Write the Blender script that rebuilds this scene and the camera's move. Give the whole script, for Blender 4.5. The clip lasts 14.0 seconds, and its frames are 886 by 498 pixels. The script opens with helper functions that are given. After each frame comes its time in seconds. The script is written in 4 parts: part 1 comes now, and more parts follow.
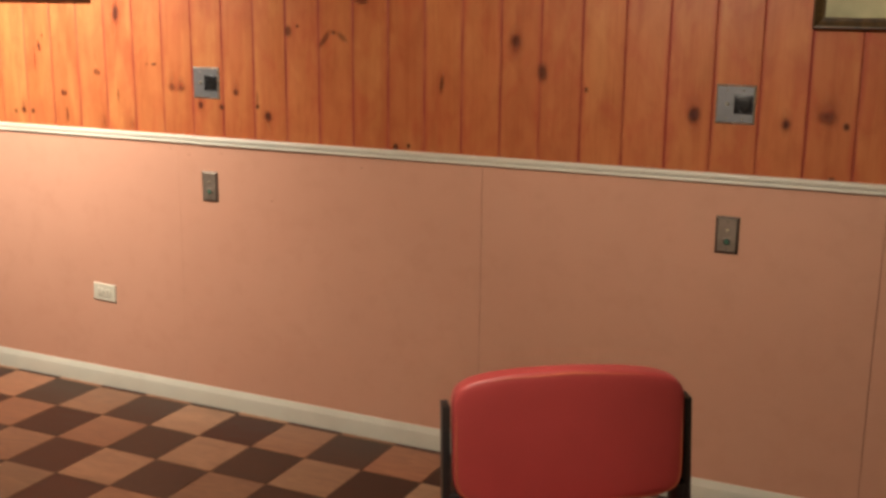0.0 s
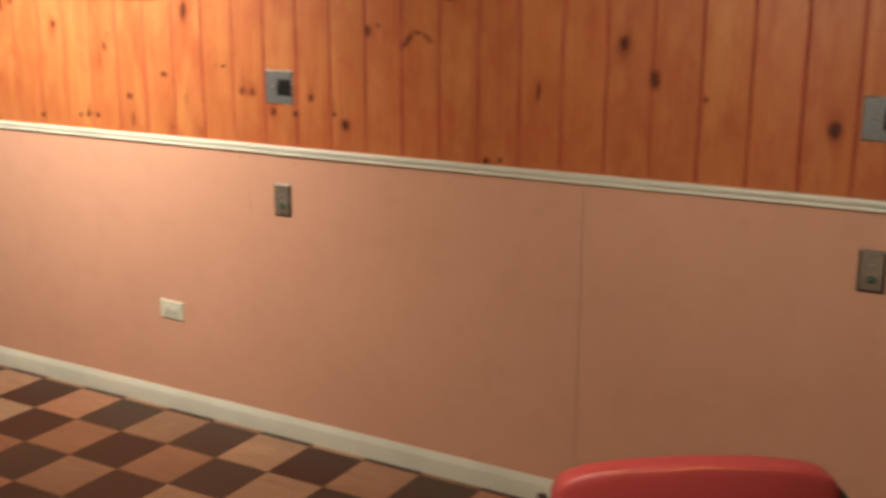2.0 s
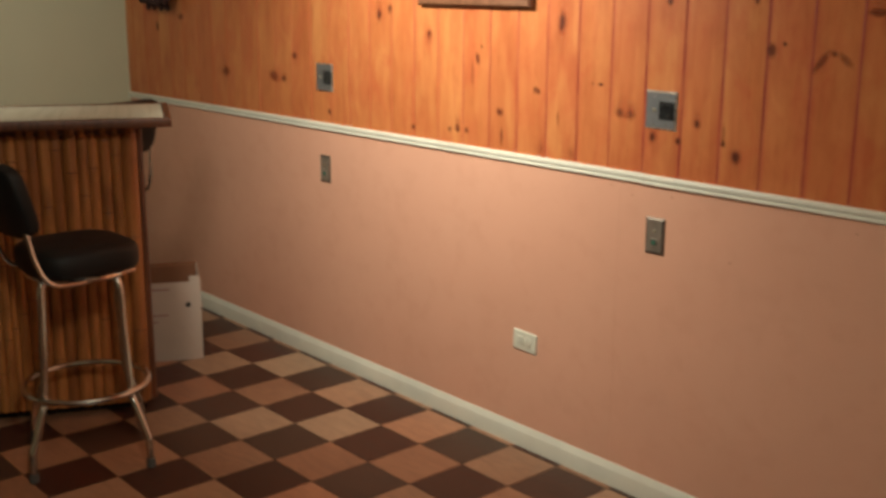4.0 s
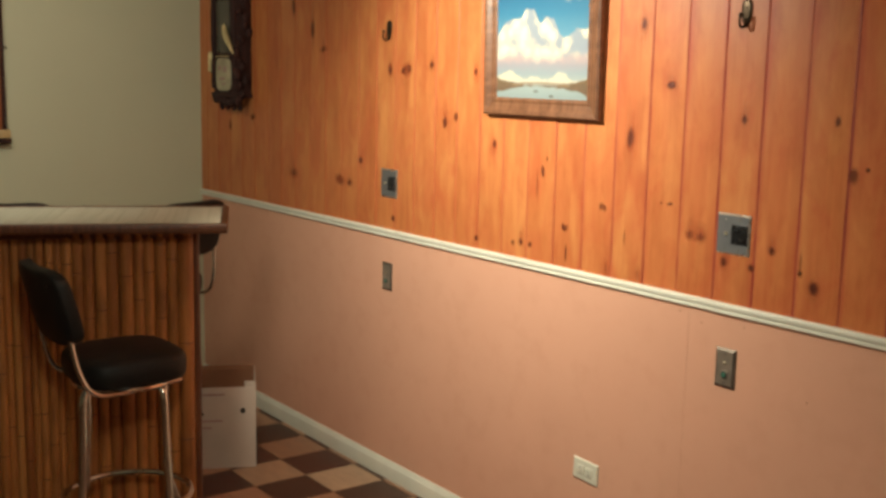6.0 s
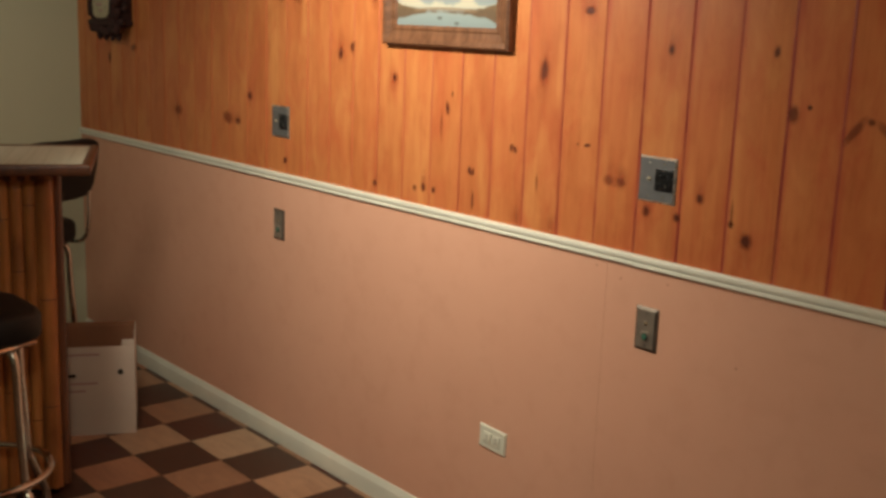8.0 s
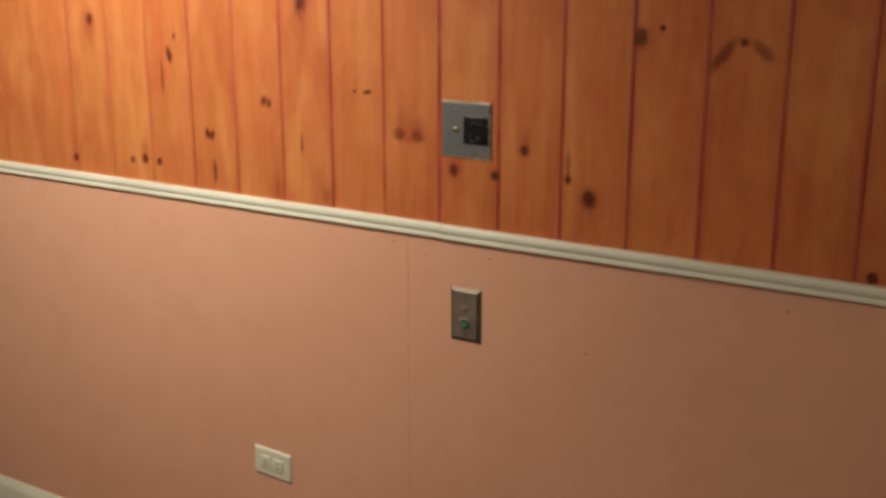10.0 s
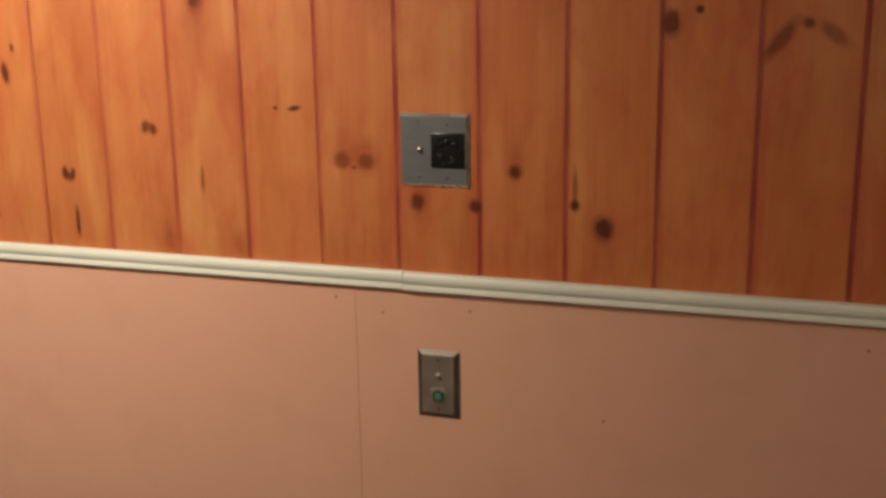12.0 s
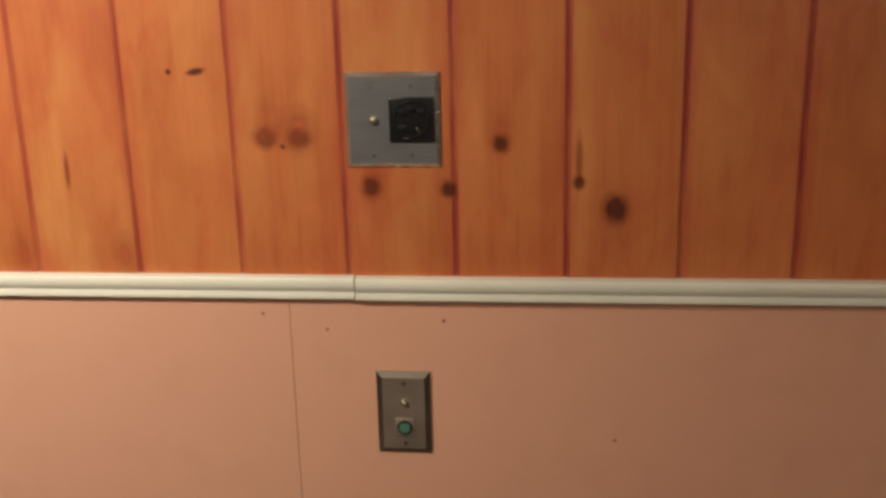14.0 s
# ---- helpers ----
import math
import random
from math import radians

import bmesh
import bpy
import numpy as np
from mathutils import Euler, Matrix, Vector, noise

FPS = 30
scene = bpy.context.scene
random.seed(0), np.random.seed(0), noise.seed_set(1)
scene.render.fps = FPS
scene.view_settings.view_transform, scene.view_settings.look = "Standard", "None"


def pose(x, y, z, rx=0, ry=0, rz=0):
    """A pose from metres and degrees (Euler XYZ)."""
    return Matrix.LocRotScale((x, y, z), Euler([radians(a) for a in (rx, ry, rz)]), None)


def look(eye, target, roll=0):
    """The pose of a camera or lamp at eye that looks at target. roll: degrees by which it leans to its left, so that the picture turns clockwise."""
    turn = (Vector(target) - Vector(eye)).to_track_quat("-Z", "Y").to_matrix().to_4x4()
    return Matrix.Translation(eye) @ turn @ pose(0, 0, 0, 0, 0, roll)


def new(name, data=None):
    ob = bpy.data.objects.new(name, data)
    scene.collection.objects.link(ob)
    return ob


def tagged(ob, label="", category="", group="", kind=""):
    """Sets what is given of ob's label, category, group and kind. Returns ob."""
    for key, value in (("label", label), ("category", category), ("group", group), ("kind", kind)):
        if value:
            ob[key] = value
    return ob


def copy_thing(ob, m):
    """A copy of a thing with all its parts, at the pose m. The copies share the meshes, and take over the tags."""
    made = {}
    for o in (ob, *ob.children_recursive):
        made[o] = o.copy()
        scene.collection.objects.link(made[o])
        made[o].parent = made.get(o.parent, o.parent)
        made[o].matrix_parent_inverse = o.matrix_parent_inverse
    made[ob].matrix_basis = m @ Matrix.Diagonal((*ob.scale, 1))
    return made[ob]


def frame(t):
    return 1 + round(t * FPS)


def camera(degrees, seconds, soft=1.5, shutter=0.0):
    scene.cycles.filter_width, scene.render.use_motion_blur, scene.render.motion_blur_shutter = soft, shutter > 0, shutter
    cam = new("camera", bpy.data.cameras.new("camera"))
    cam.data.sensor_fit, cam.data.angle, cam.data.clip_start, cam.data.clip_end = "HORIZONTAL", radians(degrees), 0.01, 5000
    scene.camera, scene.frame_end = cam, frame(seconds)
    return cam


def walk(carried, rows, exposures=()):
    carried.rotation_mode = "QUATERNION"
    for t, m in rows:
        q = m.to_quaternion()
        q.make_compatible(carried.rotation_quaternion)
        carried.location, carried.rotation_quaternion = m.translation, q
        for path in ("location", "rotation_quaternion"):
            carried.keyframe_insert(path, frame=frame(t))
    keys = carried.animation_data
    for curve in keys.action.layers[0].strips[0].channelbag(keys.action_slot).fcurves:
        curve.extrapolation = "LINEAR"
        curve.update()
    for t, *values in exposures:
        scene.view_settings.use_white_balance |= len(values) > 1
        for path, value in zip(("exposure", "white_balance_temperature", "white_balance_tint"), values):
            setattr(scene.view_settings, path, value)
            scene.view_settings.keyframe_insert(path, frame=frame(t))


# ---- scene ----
cam = camera(44.2, 14.0, soft=3.2, shutter=0.4)
PATH = [
    (0, (0.218, 0.045, 1.557), (-0.620, 1.848, 1.104), 0.6),
    (0.5, (0.170, 0.089, 1.557), (-0.661, 1.892, 1.091), 0.9),
    (1, (0.118, 0.184, 1.551), (-0.726, 1.984, 1.094), 1.8),
    (1.5, (0.073, 0.340, 1.551), (-0.772, 2.139, 1.093), 1.5),
    (2, (0.022, 0.411, 1.599), (-0.958, 2.133, 1.113), 0.2),
    (2.5, (-0.067, 0.449, 1.635), (-1.269, 2.002, 1.082), -0.4),
    (3, (-0.170, 0.553, 1.628), (-1.558, 1.957, 1.118), -0.3),
    (3.5, (-0.218, 0.594, 1.574), (-1.653, 1.955, 1.075), -0.1),
    (4, (-0.254, 0.691, 1.614), (-1.742, 2.000, 1.134), 0.3),
    (4.2, (-0.268, 0.724, 1.639), (-1.804, 1.986, 1.179), 0.0),
    (6.3, (-0.358, 0.882, 1.694), (-1.984, 2.075, 1.384), 0.8),
    (6.5, (-0.377, 0.848, 1.714), (-2.000, 2.044, 1.405), 0.0),
    (7, (-0.438, 0.889, 1.686), (-2.054, 2.099, 1.394), 0.1),
    (7.5, (-0.513, 1.026, 1.652), (-2.066, 2.299, 1.291), 0.8),
    (8, (-0.588, 1.163, 1.622), (-2.093, 2.475, 1.204), 2.1),
    (8.5, (-0.744, 1.289, 1.614), (-2.208, 2.648, 1.206), 1.5),
    (9, (-0.895, 1.342, 1.590), (-2.239, 2.813, 1.151), 0.4),
    (9.2, (-0.941, 1.372, 1.593), (-2.228, 2.880, 1.111), 0.5),
    (11.3, (-1.550, 1.627, 1.546), (-2.296, 3.460, 1.051), -1.5),
    (11.5, (-1.580, 1.652, 1.517), (-2.322, 3.489, 1.030), -0.8),
    (12, (-1.700, 1.744, 1.503), (-2.358, 3.615, 1.023), -0.9),
    (12.5, (-1.800, 1.832, 1.529), (-2.349, 3.735, 1.046), -2.0),
    (13, (-1.849, 1.881, 1.501), (-2.345, 3.798, 1.010), -1.0),
    (13.5, (-1.954, 1.957, 1.496), (-2.302, 3.893, 0.955), -0.4),
    (14, (-2.066, 2.045, 1.490), (-2.285, 3.982, 0.889), -1.4),
]
walk(cam, [(t, look(eye, target, roll)) for t, eye, target, roll in PATH],
     exposures=[(0, 0.28, 6500, 15), (1.5, 0.22, 6500, 13), (2.5, 0.03, 6300, 7), (3.5, -0.17, 6200, 6), (4.2, -0.19, 6250, 5), (6.5, -0.14, 6450, 2.5), (7.2, -0.24, 6500, 4),
                (7.5, -0.44, 6500, 5.5), (8.0, -0.58, 6500, 6), (9.2, -0.60, 6500, 6.5), (11.5, -0.69, 6450, 9.5), (12.5, -0.71, 6450, 10), (14.0, -0.54, 6450, 11)])

# ---- light ----
WY, WX, EX, SY, CEIL = 3.325, -5.80, 3.2, -3.0, 2.36
world = bpy.data.worlds.new("world")
world.use_nodes = True
world.node_tree.nodes["Background"].inputs[0].default_value = (0.9, 0.75, 0.55, 1)
world.node_tree.nodes["Background"].inputs[1].default_value = 0.02
scene.world = world


def lamp(name, kind, m, watts, colour, size, spread=None, spot=None):
    data = bpy.data.lights.new(name, kind)
    data.energy, data.color = watts, colour
    if kind == "AREA":
        data.shape, data.size = "DISK", size
        if spread:
            data.spread = radians(spread)
    else:
        data.shadow_soft_size = size
    if spot:
        data.spot_size, data.spot_blend = radians(spot), 1.0
    ob = new(name, data)
    ob.matrix_world = m
    return ob


WARM = (1.0, 0.91, 0.74)
lamp("ceiling_lamp_wall", "SPOT", look((-3.14, 2.16, 2.24), (-3.22, 3.325, 1.42)), 230, WARM, 0.07, spot=108)
lamp("ceiling_lamp_bar", "SPOT", look((-4.06, 1.78, 2.20), (-5.50, 2.15, 1.55)), 78, WARM, 0.40, spot=150)
lamp("ceiling_lamp_room", "POINT", pose(-0.85, 1.22, 2.20), 65, WARM, 0.10)


# ---- materials ----
def nodes_of(name, rough=0.5, metal=0.0, spec=0.5):
    m = bpy.data.materials.new(name)
    m.use_nodes = True
    nt = m.node_tree
    b = nt.nodes["Principled BSDF"]
    b.inputs["Roughness"].default_value = rough
    b.inputs["Metallic"].default_value = metal
    b.inputs["Specular IOR Level"].default_value = spec
    return m, nt, b


def node(nt, kind, **values):
    n = nt.nodes.new(kind)
    for key, value in values.items():
        n.inputs[key].default_value = value
    return n


def ramp(nt, source, stops):
    r = nt.nodes.new("ShaderNodeValToRGB")
    while len(r.color_ramp.elements) < len(stops):
        r.color_ramp.elements.new(0.5)
    for e, (p, c) in zip(r.color_ramp.elements, stops):
        e.position, e.color = p, (*c, 1)
    nt.links.new(source, r.inputs[0])
    return r.outputs[0]


def mixed(nt, a, b, fac, mode="MIX"):
    n = nt.nodes.new("ShaderNodeMix")
    n.data_type, n.blend_type = "RGBA", mode
    for sock, v in ((n.inputs[0], fac), (n.inputs[6], a), (n.inputs[7], b)):
        if isinstance(v, (int, float)):
            sock.default_value = v
        elif isinstance(v, tuple):
            sock.default_value = (*v, 1)
        else:
            nt.links.new(v, sock)
    return n.outputs[2]


def math_node(nt, op, a, b=0.0, c=0.0):
    n = nt.nodes.new("ShaderNodeMath")
    n.operation = op
    for sock, v in zip(n.inputs, (a, b, c)):
        if isinstance(v, (int, float)):
            sock.default_value = v
        else:
            nt.links.new(v, sock)
    return n.outputs[0]


def coords(nt, scale=(1, 1, 1), shift=True, world_space=False):
    """Object coordinates, shifted by a random amount for each object."""
    m = nt.nodes.new("ShaderNodeMapping")
    m.inputs["Scale"].default_value = scale
    if world_space:
        nt.links.new(nt.nodes.new("ShaderNodeNewGeometry").outputs["Position"], m.inputs[0])
        return m.outputs[0]
    nt.links.new(nt.nodes.new("ShaderNodeTexCoord").outputs["Object"], m.inputs[0])
    if shift:
        s = nt.nodes.new("ShaderNodeVectorMath")
        s.operation = "SCALE"
        s.inputs[0].default_value = (17.3, 9.1, 31.7)
        nt.links.new(nt.nodes.new("ShaderNodeObjectInfo").outputs["Random"], s.inputs[3])
        nt.links.new(s.outputs[0], m.inputs["Location"])
    return m.outputs[0]


def noise_of(nt, vec, scale, detail=3.0, rough=0.55, distort=0.0):
    n = node(nt, "ShaderNodeTexNoise", Scale=scale, Detail=detail, Roughness=rough, Distortion=distort)
    nt.links.new(vec, n.inputs["Vector"])
    return n.outputs["Fac"]


def bumped(nt, b, height, strength, distance):
    n = node(nt, "ShaderNodeBump", Strength=strength, Distance=distance)
    nt.links.new(height, n.inputs["Height"])
    nt.links.new(n.outputs[0], b.inputs["Normal"])


def colour_to(nt, b, c):
    nt.links.new(c, b.inputs["Base Color"])


def plain(name, colour, rough=0.5, metal=0.0, spec=0.5, vary=0.12, scale=30.0, bump=0.05):
    """A surface of one colour with slight mottling, wear in the gloss and fine relief."""
    m, nt, b = nodes_of(name, rough, metal, spec)
    v = coords(nt)
    big, fine = noise_of(nt, v, scale * 0.25), noise_of(nt, v, scale * 6, 2)
    dark = tuple(c * (1 - vary) for c in colour)
    light = tuple(min(1, c * (1 + vary)) for c in colour)
    c = ramp(nt, big, [(0.3, dark), (0.7, light)])
    colour_to(nt, b, mixed(nt, c, dark, math_node(nt, "MULTIPLY", fine, 0.3)))
    nt.links.new(math_node(nt, "MULTIPLY_ADD", big, 0.25, rough - 0.12), b.inputs["Roughness"])
    if bump:
        bumped(nt, b, fine, bump, 0.002)
    return m


def thick_varnish(nt):
    """How thickly the varnish lies in the grooves: thin towards the bar end, thicker along the rest of the wall."""
    sep = nt.nodes.new("ShaderNodeSeparateXYZ")
    nt.links.new(coords(nt, world_space=True), sep.inputs[0])
    drift = noise_of(nt, coords(nt, (2.4, 2.4, 0.7), world_space=True), 1.0, 2)
    far = math_node(nt, "ADD", math_node(nt, "MULTIPLY_ADD", sep.outputs[0], 0.8, 2.75), math_node(nt, "MULTIPLY_ADD", drift, 1.6, -0.8))
    return ramp(nt, far, [(0.0, (0.10, 0.10, 0.10)), (1.0, (1, 1, 1))])


def pine():
    """Amber-varnished boards: near-even tone, long grain, red stain along the edges and in a few patches."""
    m, nt, b = nodes_of("knotty_pine", 0.38, spec=0.45)
    wave = noise_of(nt, coords(nt, (9, 9, 0.55)), 1.6, 2)
    grain = noise_of(nt, coords(nt, (34, 34, 0.8)), 1.8, 4, 0.6, 1.0)
    fine = noise_of(nt, coords(nt, (360, 360, 4)), 1.0, 2)
    rnd = nt.nodes.new("ShaderNodeObjectInfo").outputs["Random"]
    tone = ramp(nt, rnd, [(0.0, (0.47, 0.143, 0.049)), (0.35, (0.52, 0.180, 0.058)), (0.7, (0.50, 0.162, 0.052)), (1.0, (0.55, 0.202, 0.066))])
    # growth rings that run up the board and close into long arches here and there
    warp = noise_of(nt, coords(nt, (5, 5, 0.9)), 1.3, 2, 0.5)
    rings = math_node(nt, "SINE", math_node(nt, "MULTIPLY", math_node(nt, "ADD", warp, math_node(nt, "MULTIPLY", grain, 0.18)), 70.0))
    c = mixed(nt, tone, (0.42, 0.100, 0.032), math_node(nt, "MULTIPLY", ramp(nt, rings, [(0.45, (0, 0, 0)), (0.95, (1, 1, 1))]), 0.22))
    streak = ramp(nt, grain, [(0.30, (0.70, 0.56, 0.46)), (0.5, (1, 1, 1)), (0.75, (1.08, 1.10, 1.10))])
    c = mixed(nt, c, streak, 0.35, "MULTIPLY")
    red = ramp(nt, wave, [(0.48, (0, 0, 0)), (0.74, (1, 1, 1))])
    c = mixed(nt, c, (0.44, 0.100, 0.030), math_node(nt, "MULTIPLY", red, 0.45))
    pale = ramp(nt, noise_of(nt, coords(nt, (8, 8, 2.0)), 1.6, 3, 0.5, 0.5), [(0.50, (0, 0, 0)), (0.72, (1, 1, 1))])
    c = mixed(nt, c, (0.64, 0.290, 0.094), math_node(nt, "MULTIPLY", pale, 0.45))
    blot = ramp(nt, noise_of(nt, coords(nt, (8, 8, 3.6)), 1.4, 5, 0.6, 0.8), [(0.48, (0, 0, 0)), (0.66, (1, 1, 1))])
    c = mixed(nt, c, (0.43, 0.078, 0.032), math_node(nt, "MULTIPLY", blot, 0.45))
    c = mixed(nt, c, (0.47, 0.098, 0.040), math_node(nt, "MULTIPLY", thick_varnish(nt), math_node(nt, "MULTIPLY_ADD", rnd, 0.28, 0.0)))
    cloud = noise_of(nt, coords(nt, (6, 6, 3.0)), 2.2, 4, 0.6, 0.5)
    c = mixed(nt, c, ramp(nt, cloud, [(0.35, (0.84, 0.76, 0.74)), (0.52, (1, 1, 1)), (0.7, (1.08, 1.16, 1.2))]), 0.6, "MULTIPLY")
    # varnish gathered along the long edges, ragged towards the middle
    sx = nt.nodes.new("ShaderNodeSeparateXYZ")
    nt.links.new(nt.nodes.new("ShaderNodeTexCoord").outputs["Object"], sx.inputs[0])
    rag = noise_of(nt, coords(nt, (30, 30, 6)), 1.0, 4, 0.65)
    rim = math_node(nt, "ADD", math_node(nt, "ABSOLUTE", sx.outputs[0]), math_node(nt, "MULTIPLY_ADD", rag, 0.036, math_node(nt, "MULTIPLY_ADD", wave, 0.030, -0.034)))
    c = mixed(nt, c, (0.40, 0.060, 0.030), math_node(nt, "MULTIPLY", ramp(nt, math_node(nt, "MULTIPLY", rim, 10), [(0.54, (0, 0, 0)), (0.74, (1, 1, 1))]), math_node(nt, "MULTIPLY", thick_varnish(nt), 0.75)))
    c = mixed(nt, c, (0.22, 0.07, 0.015), math_node(nt, "MULTIPLY", ramp(nt, fine, [(0.55, (0, 0, 0)), (0.8, (1, 1, 1))]), 0.14))
    colour_to(nt, b, c)
    nt.links.new(math_node(nt, "MULTIPLY_ADD", wave, 0.2, 0.30), b.inputs["Roughness"])
    bumped(nt, b, grain, 0.12, 0.001)
    return m


def knot_material(name, strength, heart, solid=0.60):
    """A resinous heart in a dark ring, with a ragged edge that soon fades into the board."""
    m, nt, b = nodes_of(name, 0.42)
    t = nt.nodes.new("ShaderNodeTexCoord").outputs["Object"]
    length = nt.nodes.new("ShaderNodeVectorMath")
    length.operation = "LENGTH"
    nt.links.new(t, length.inputs[0])
    n = noise_of(nt, coords(nt, (1.2, 1, 1.2)), 2.2, 3)
    r = math_node(nt, "ADD", length.outputs["Value"], math_node(nt, "MULTIPLY_ADD", n, 0.44, -0.22))
    ring = tuple(v * 2.0 for v in heart)
    c = ramp(nt, r, [(0.05, heart), (solid * 0.5, ring), (solid * 0.9, tuple(v * 1.4 for v in heart)), (solid + 0.14, (0.30, 0.058, 0.022)), (1.0, (0.42, 0.095, 0.030))])
    colour_to(nt, b, c)
    a = ramp(nt, r, [(solid * 0.85, (0.95, 0.95, 0.95)), (solid + 0.16, (0.42, 0.42, 0.42)), (0.93, (0, 0, 0))])
    edge = ramp(nt, length.outputs["Value"], [(0.80, (1, 1, 1)), (0.99, (0, 0, 0))])
    rnd = nt.nodes.new("ShaderNodeObjectInfo").outputs["Random"]
    a = math_node(nt, "MULTIPLY", math_node(nt, "MULTIPLY", a, edge), math_node(nt, "MULTIPLY_ADD", rnd, 0.30, strength))
    nt.links.new(a, b.inputs["Alpha"])
    return m


def groove_wood():
    m, nt, b = nodes_of("groove_stain", 0.5)
    mottle = noise_of(nt, coords(nt, (60, 60, 9), world_space=True), 1.0, 3)
    deep = mixed(nt, (0.46, 0.118, 0.040), (0.31, 0.046, 0.026), thick_varnish(nt))
    colour_to(nt, b, mixed(nt, deep, (0.50, 0.150, 0.050), math_node(nt, "MULTIPLY", ramp(nt, mottle, [(0.42, (0, 0, 0)), (0.68, (1, 1, 1))]), 0.55)))
    return m


def pink_paint():
    m, nt, b = nodes_of("salmon_paint", 0.55, spec=0.35)
    v = coords(nt, world_space=True)
    big, mid, fine = noise_of(nt, v, 1.1, 3), noise_of(nt, v, 14, 3), noise_of(nt, v, 260, 2)
    c = ramp(nt, big, [(0.3, (0.625, 0.328, 0.224)), (0.7, (0.675, 0.364, 0.252))])
    c = mixed(nt, c, (0.54, 0.265, 0.17), math_node(nt, "MULTIPLY", ramp(nt, mid, [(0.5, (0, 0, 0)), (0.8, (1, 1, 1))]), 0.25))
    colour_to(nt, b, c)
    nt.links.new(math_node(nt, "MULTIPLY_ADD", mid, 0.2, 0.45), b.inputs["Roughness"])
    bumped(nt, b, fine, 0.12, 0.0015)
    return m


def tile_material(name, low, high, fleck):
    m, nt, b = nodes_of(name, 0.35, spec=0.28)
    v = coords(nt, (1, 1, 1))
    cloud = noise_of(nt, coords(nt, (1, 3.2, 1)), 7, 4, 0.6, 1.2)
    fine = noise_of(nt, v, 150, 2)
    rnd = nt.nodes.new("ShaderNodeObjectInfo").outputs["Random"]
    c = ramp(nt, cloud, [(0.3, low), (0.7, high)])
    c = mixed(nt, c, fleck, math_node(nt, "MULTIPLY", ramp(nt, fine, [(0.5, (0, 0, 0)), (0.75, (1, 1, 1))]), 0.35))
    hsv = node(nt, "ShaderNodeHueSaturation")
    nt.links.new(math_node(nt, "MULTIPLY_ADD", rnd, 0.40, 0.80), hsv.inputs["Value"])
    other = math_node(nt, "FRACT", math_node(nt, "MULTIPLY", rnd, 13.7))
    nt.links.new(math_node(nt, "MULTIPLY_ADD", other, 0.022, 0.492), hsv.inputs["Hue"])
    nt.links.new(math_node(nt, "MULTIPLY_ADD", other, -0.22, 1.02), hsv.inputs["Saturation"])
    nt.links.new(c, hsv.inputs["Color"])
    colour_to(nt, b, hsv.outputs[0])
    nt.links.new(math_node(nt, "MULTIPLY_ADD", cloud, 0.25, 0.25), b.inputs["Roughness"])
    bumped(nt, b, fine, 0.06, 0.001)
    return m


def bamboo_material():
    m, nt, b = nodes_of("bamboo_cane", 0.35, spec=0.5)
    long = noise_of(nt, coords(nt, (40, 40, 1.5)), 1.5, 3)
    blot = noise_of(nt, coords(nt, (5, 5, 2.5)), 1.6, 3)
    rnd = nt.nodes.new("ShaderNodeObjectInfo").outputs["Random"]
    tone = ramp(nt, rnd, [(0.0, (0.30, 0.106, 0.030)), (0.5, (0.44, 0.170, 0.048)), (1.0, (0.53, 0.235, 0.072))])
    c = mixed(nt, tone, ramp(nt, long, [(0.35, (0.55, 0.45, 0.38)), (0.6, (1, 1, 1))]), 0.6, "MULTIPLY")
    c = mixed(nt, c, (0.10, 0.028, 0.008), math_node(nt, "MULTIPLY", ramp(nt, blot, [(0.50, (0, 0, 0)), (0.74, (1, 1, 1))]), 0.62))
    colour_to(nt, b, c)
    bumped(nt, b, long, 0.1, 0.001)
    return m


def slip_top():
    """Pale top patterned with narrow slips laid across it."""
    m, nt, b = nodes_of("pale_slip_laminate", 0.7, spec=0.2)
    slips = noise_of(nt, coords(nt, (90, 1.5, 1), shift=False), 1.0, 2, 0.7)
    stain = noise_of(nt, coords(nt, shift=False), 9, 4)
    c = ramp(nt, slips, [(0.32, (0.36, 0.345, 0.265)), (0.5, (0.42, 0.41, 0.325)), (0.7, (0.45, 0.44, 0.355))])
    colour_to(nt, b, mixed(nt, c, (0.36, 0.33, 0.23), math_node(nt, "MULTIPLY", ramp(nt, stain, [(0.5, (0, 0, 0)), (0.75, (1, 1, 1))]), 0.4)))
    bumped(nt, b, slips, 0.25, 0.001)
    return m


def stained_wood(name, low, high, rough=0.4):
    m, nt, b = nodes_of(name, rough)
    g = noise_of(nt, coords(nt, (30, 30, 2.5)), 1.6, 4, 0.6, 0.5)
    h = noise_of(nt, coords(nt, (4, 4, 4)), 1.5, 2)
    c = ramp(nt, g, [(0.35, low), (0.68, high)])
    colour_to(nt, b, mixed(nt, c, low, math_node(nt, "MULTIPLY", h, 0.4)))
    bumped(nt, b, g, 0.15, 0.001)
    return m


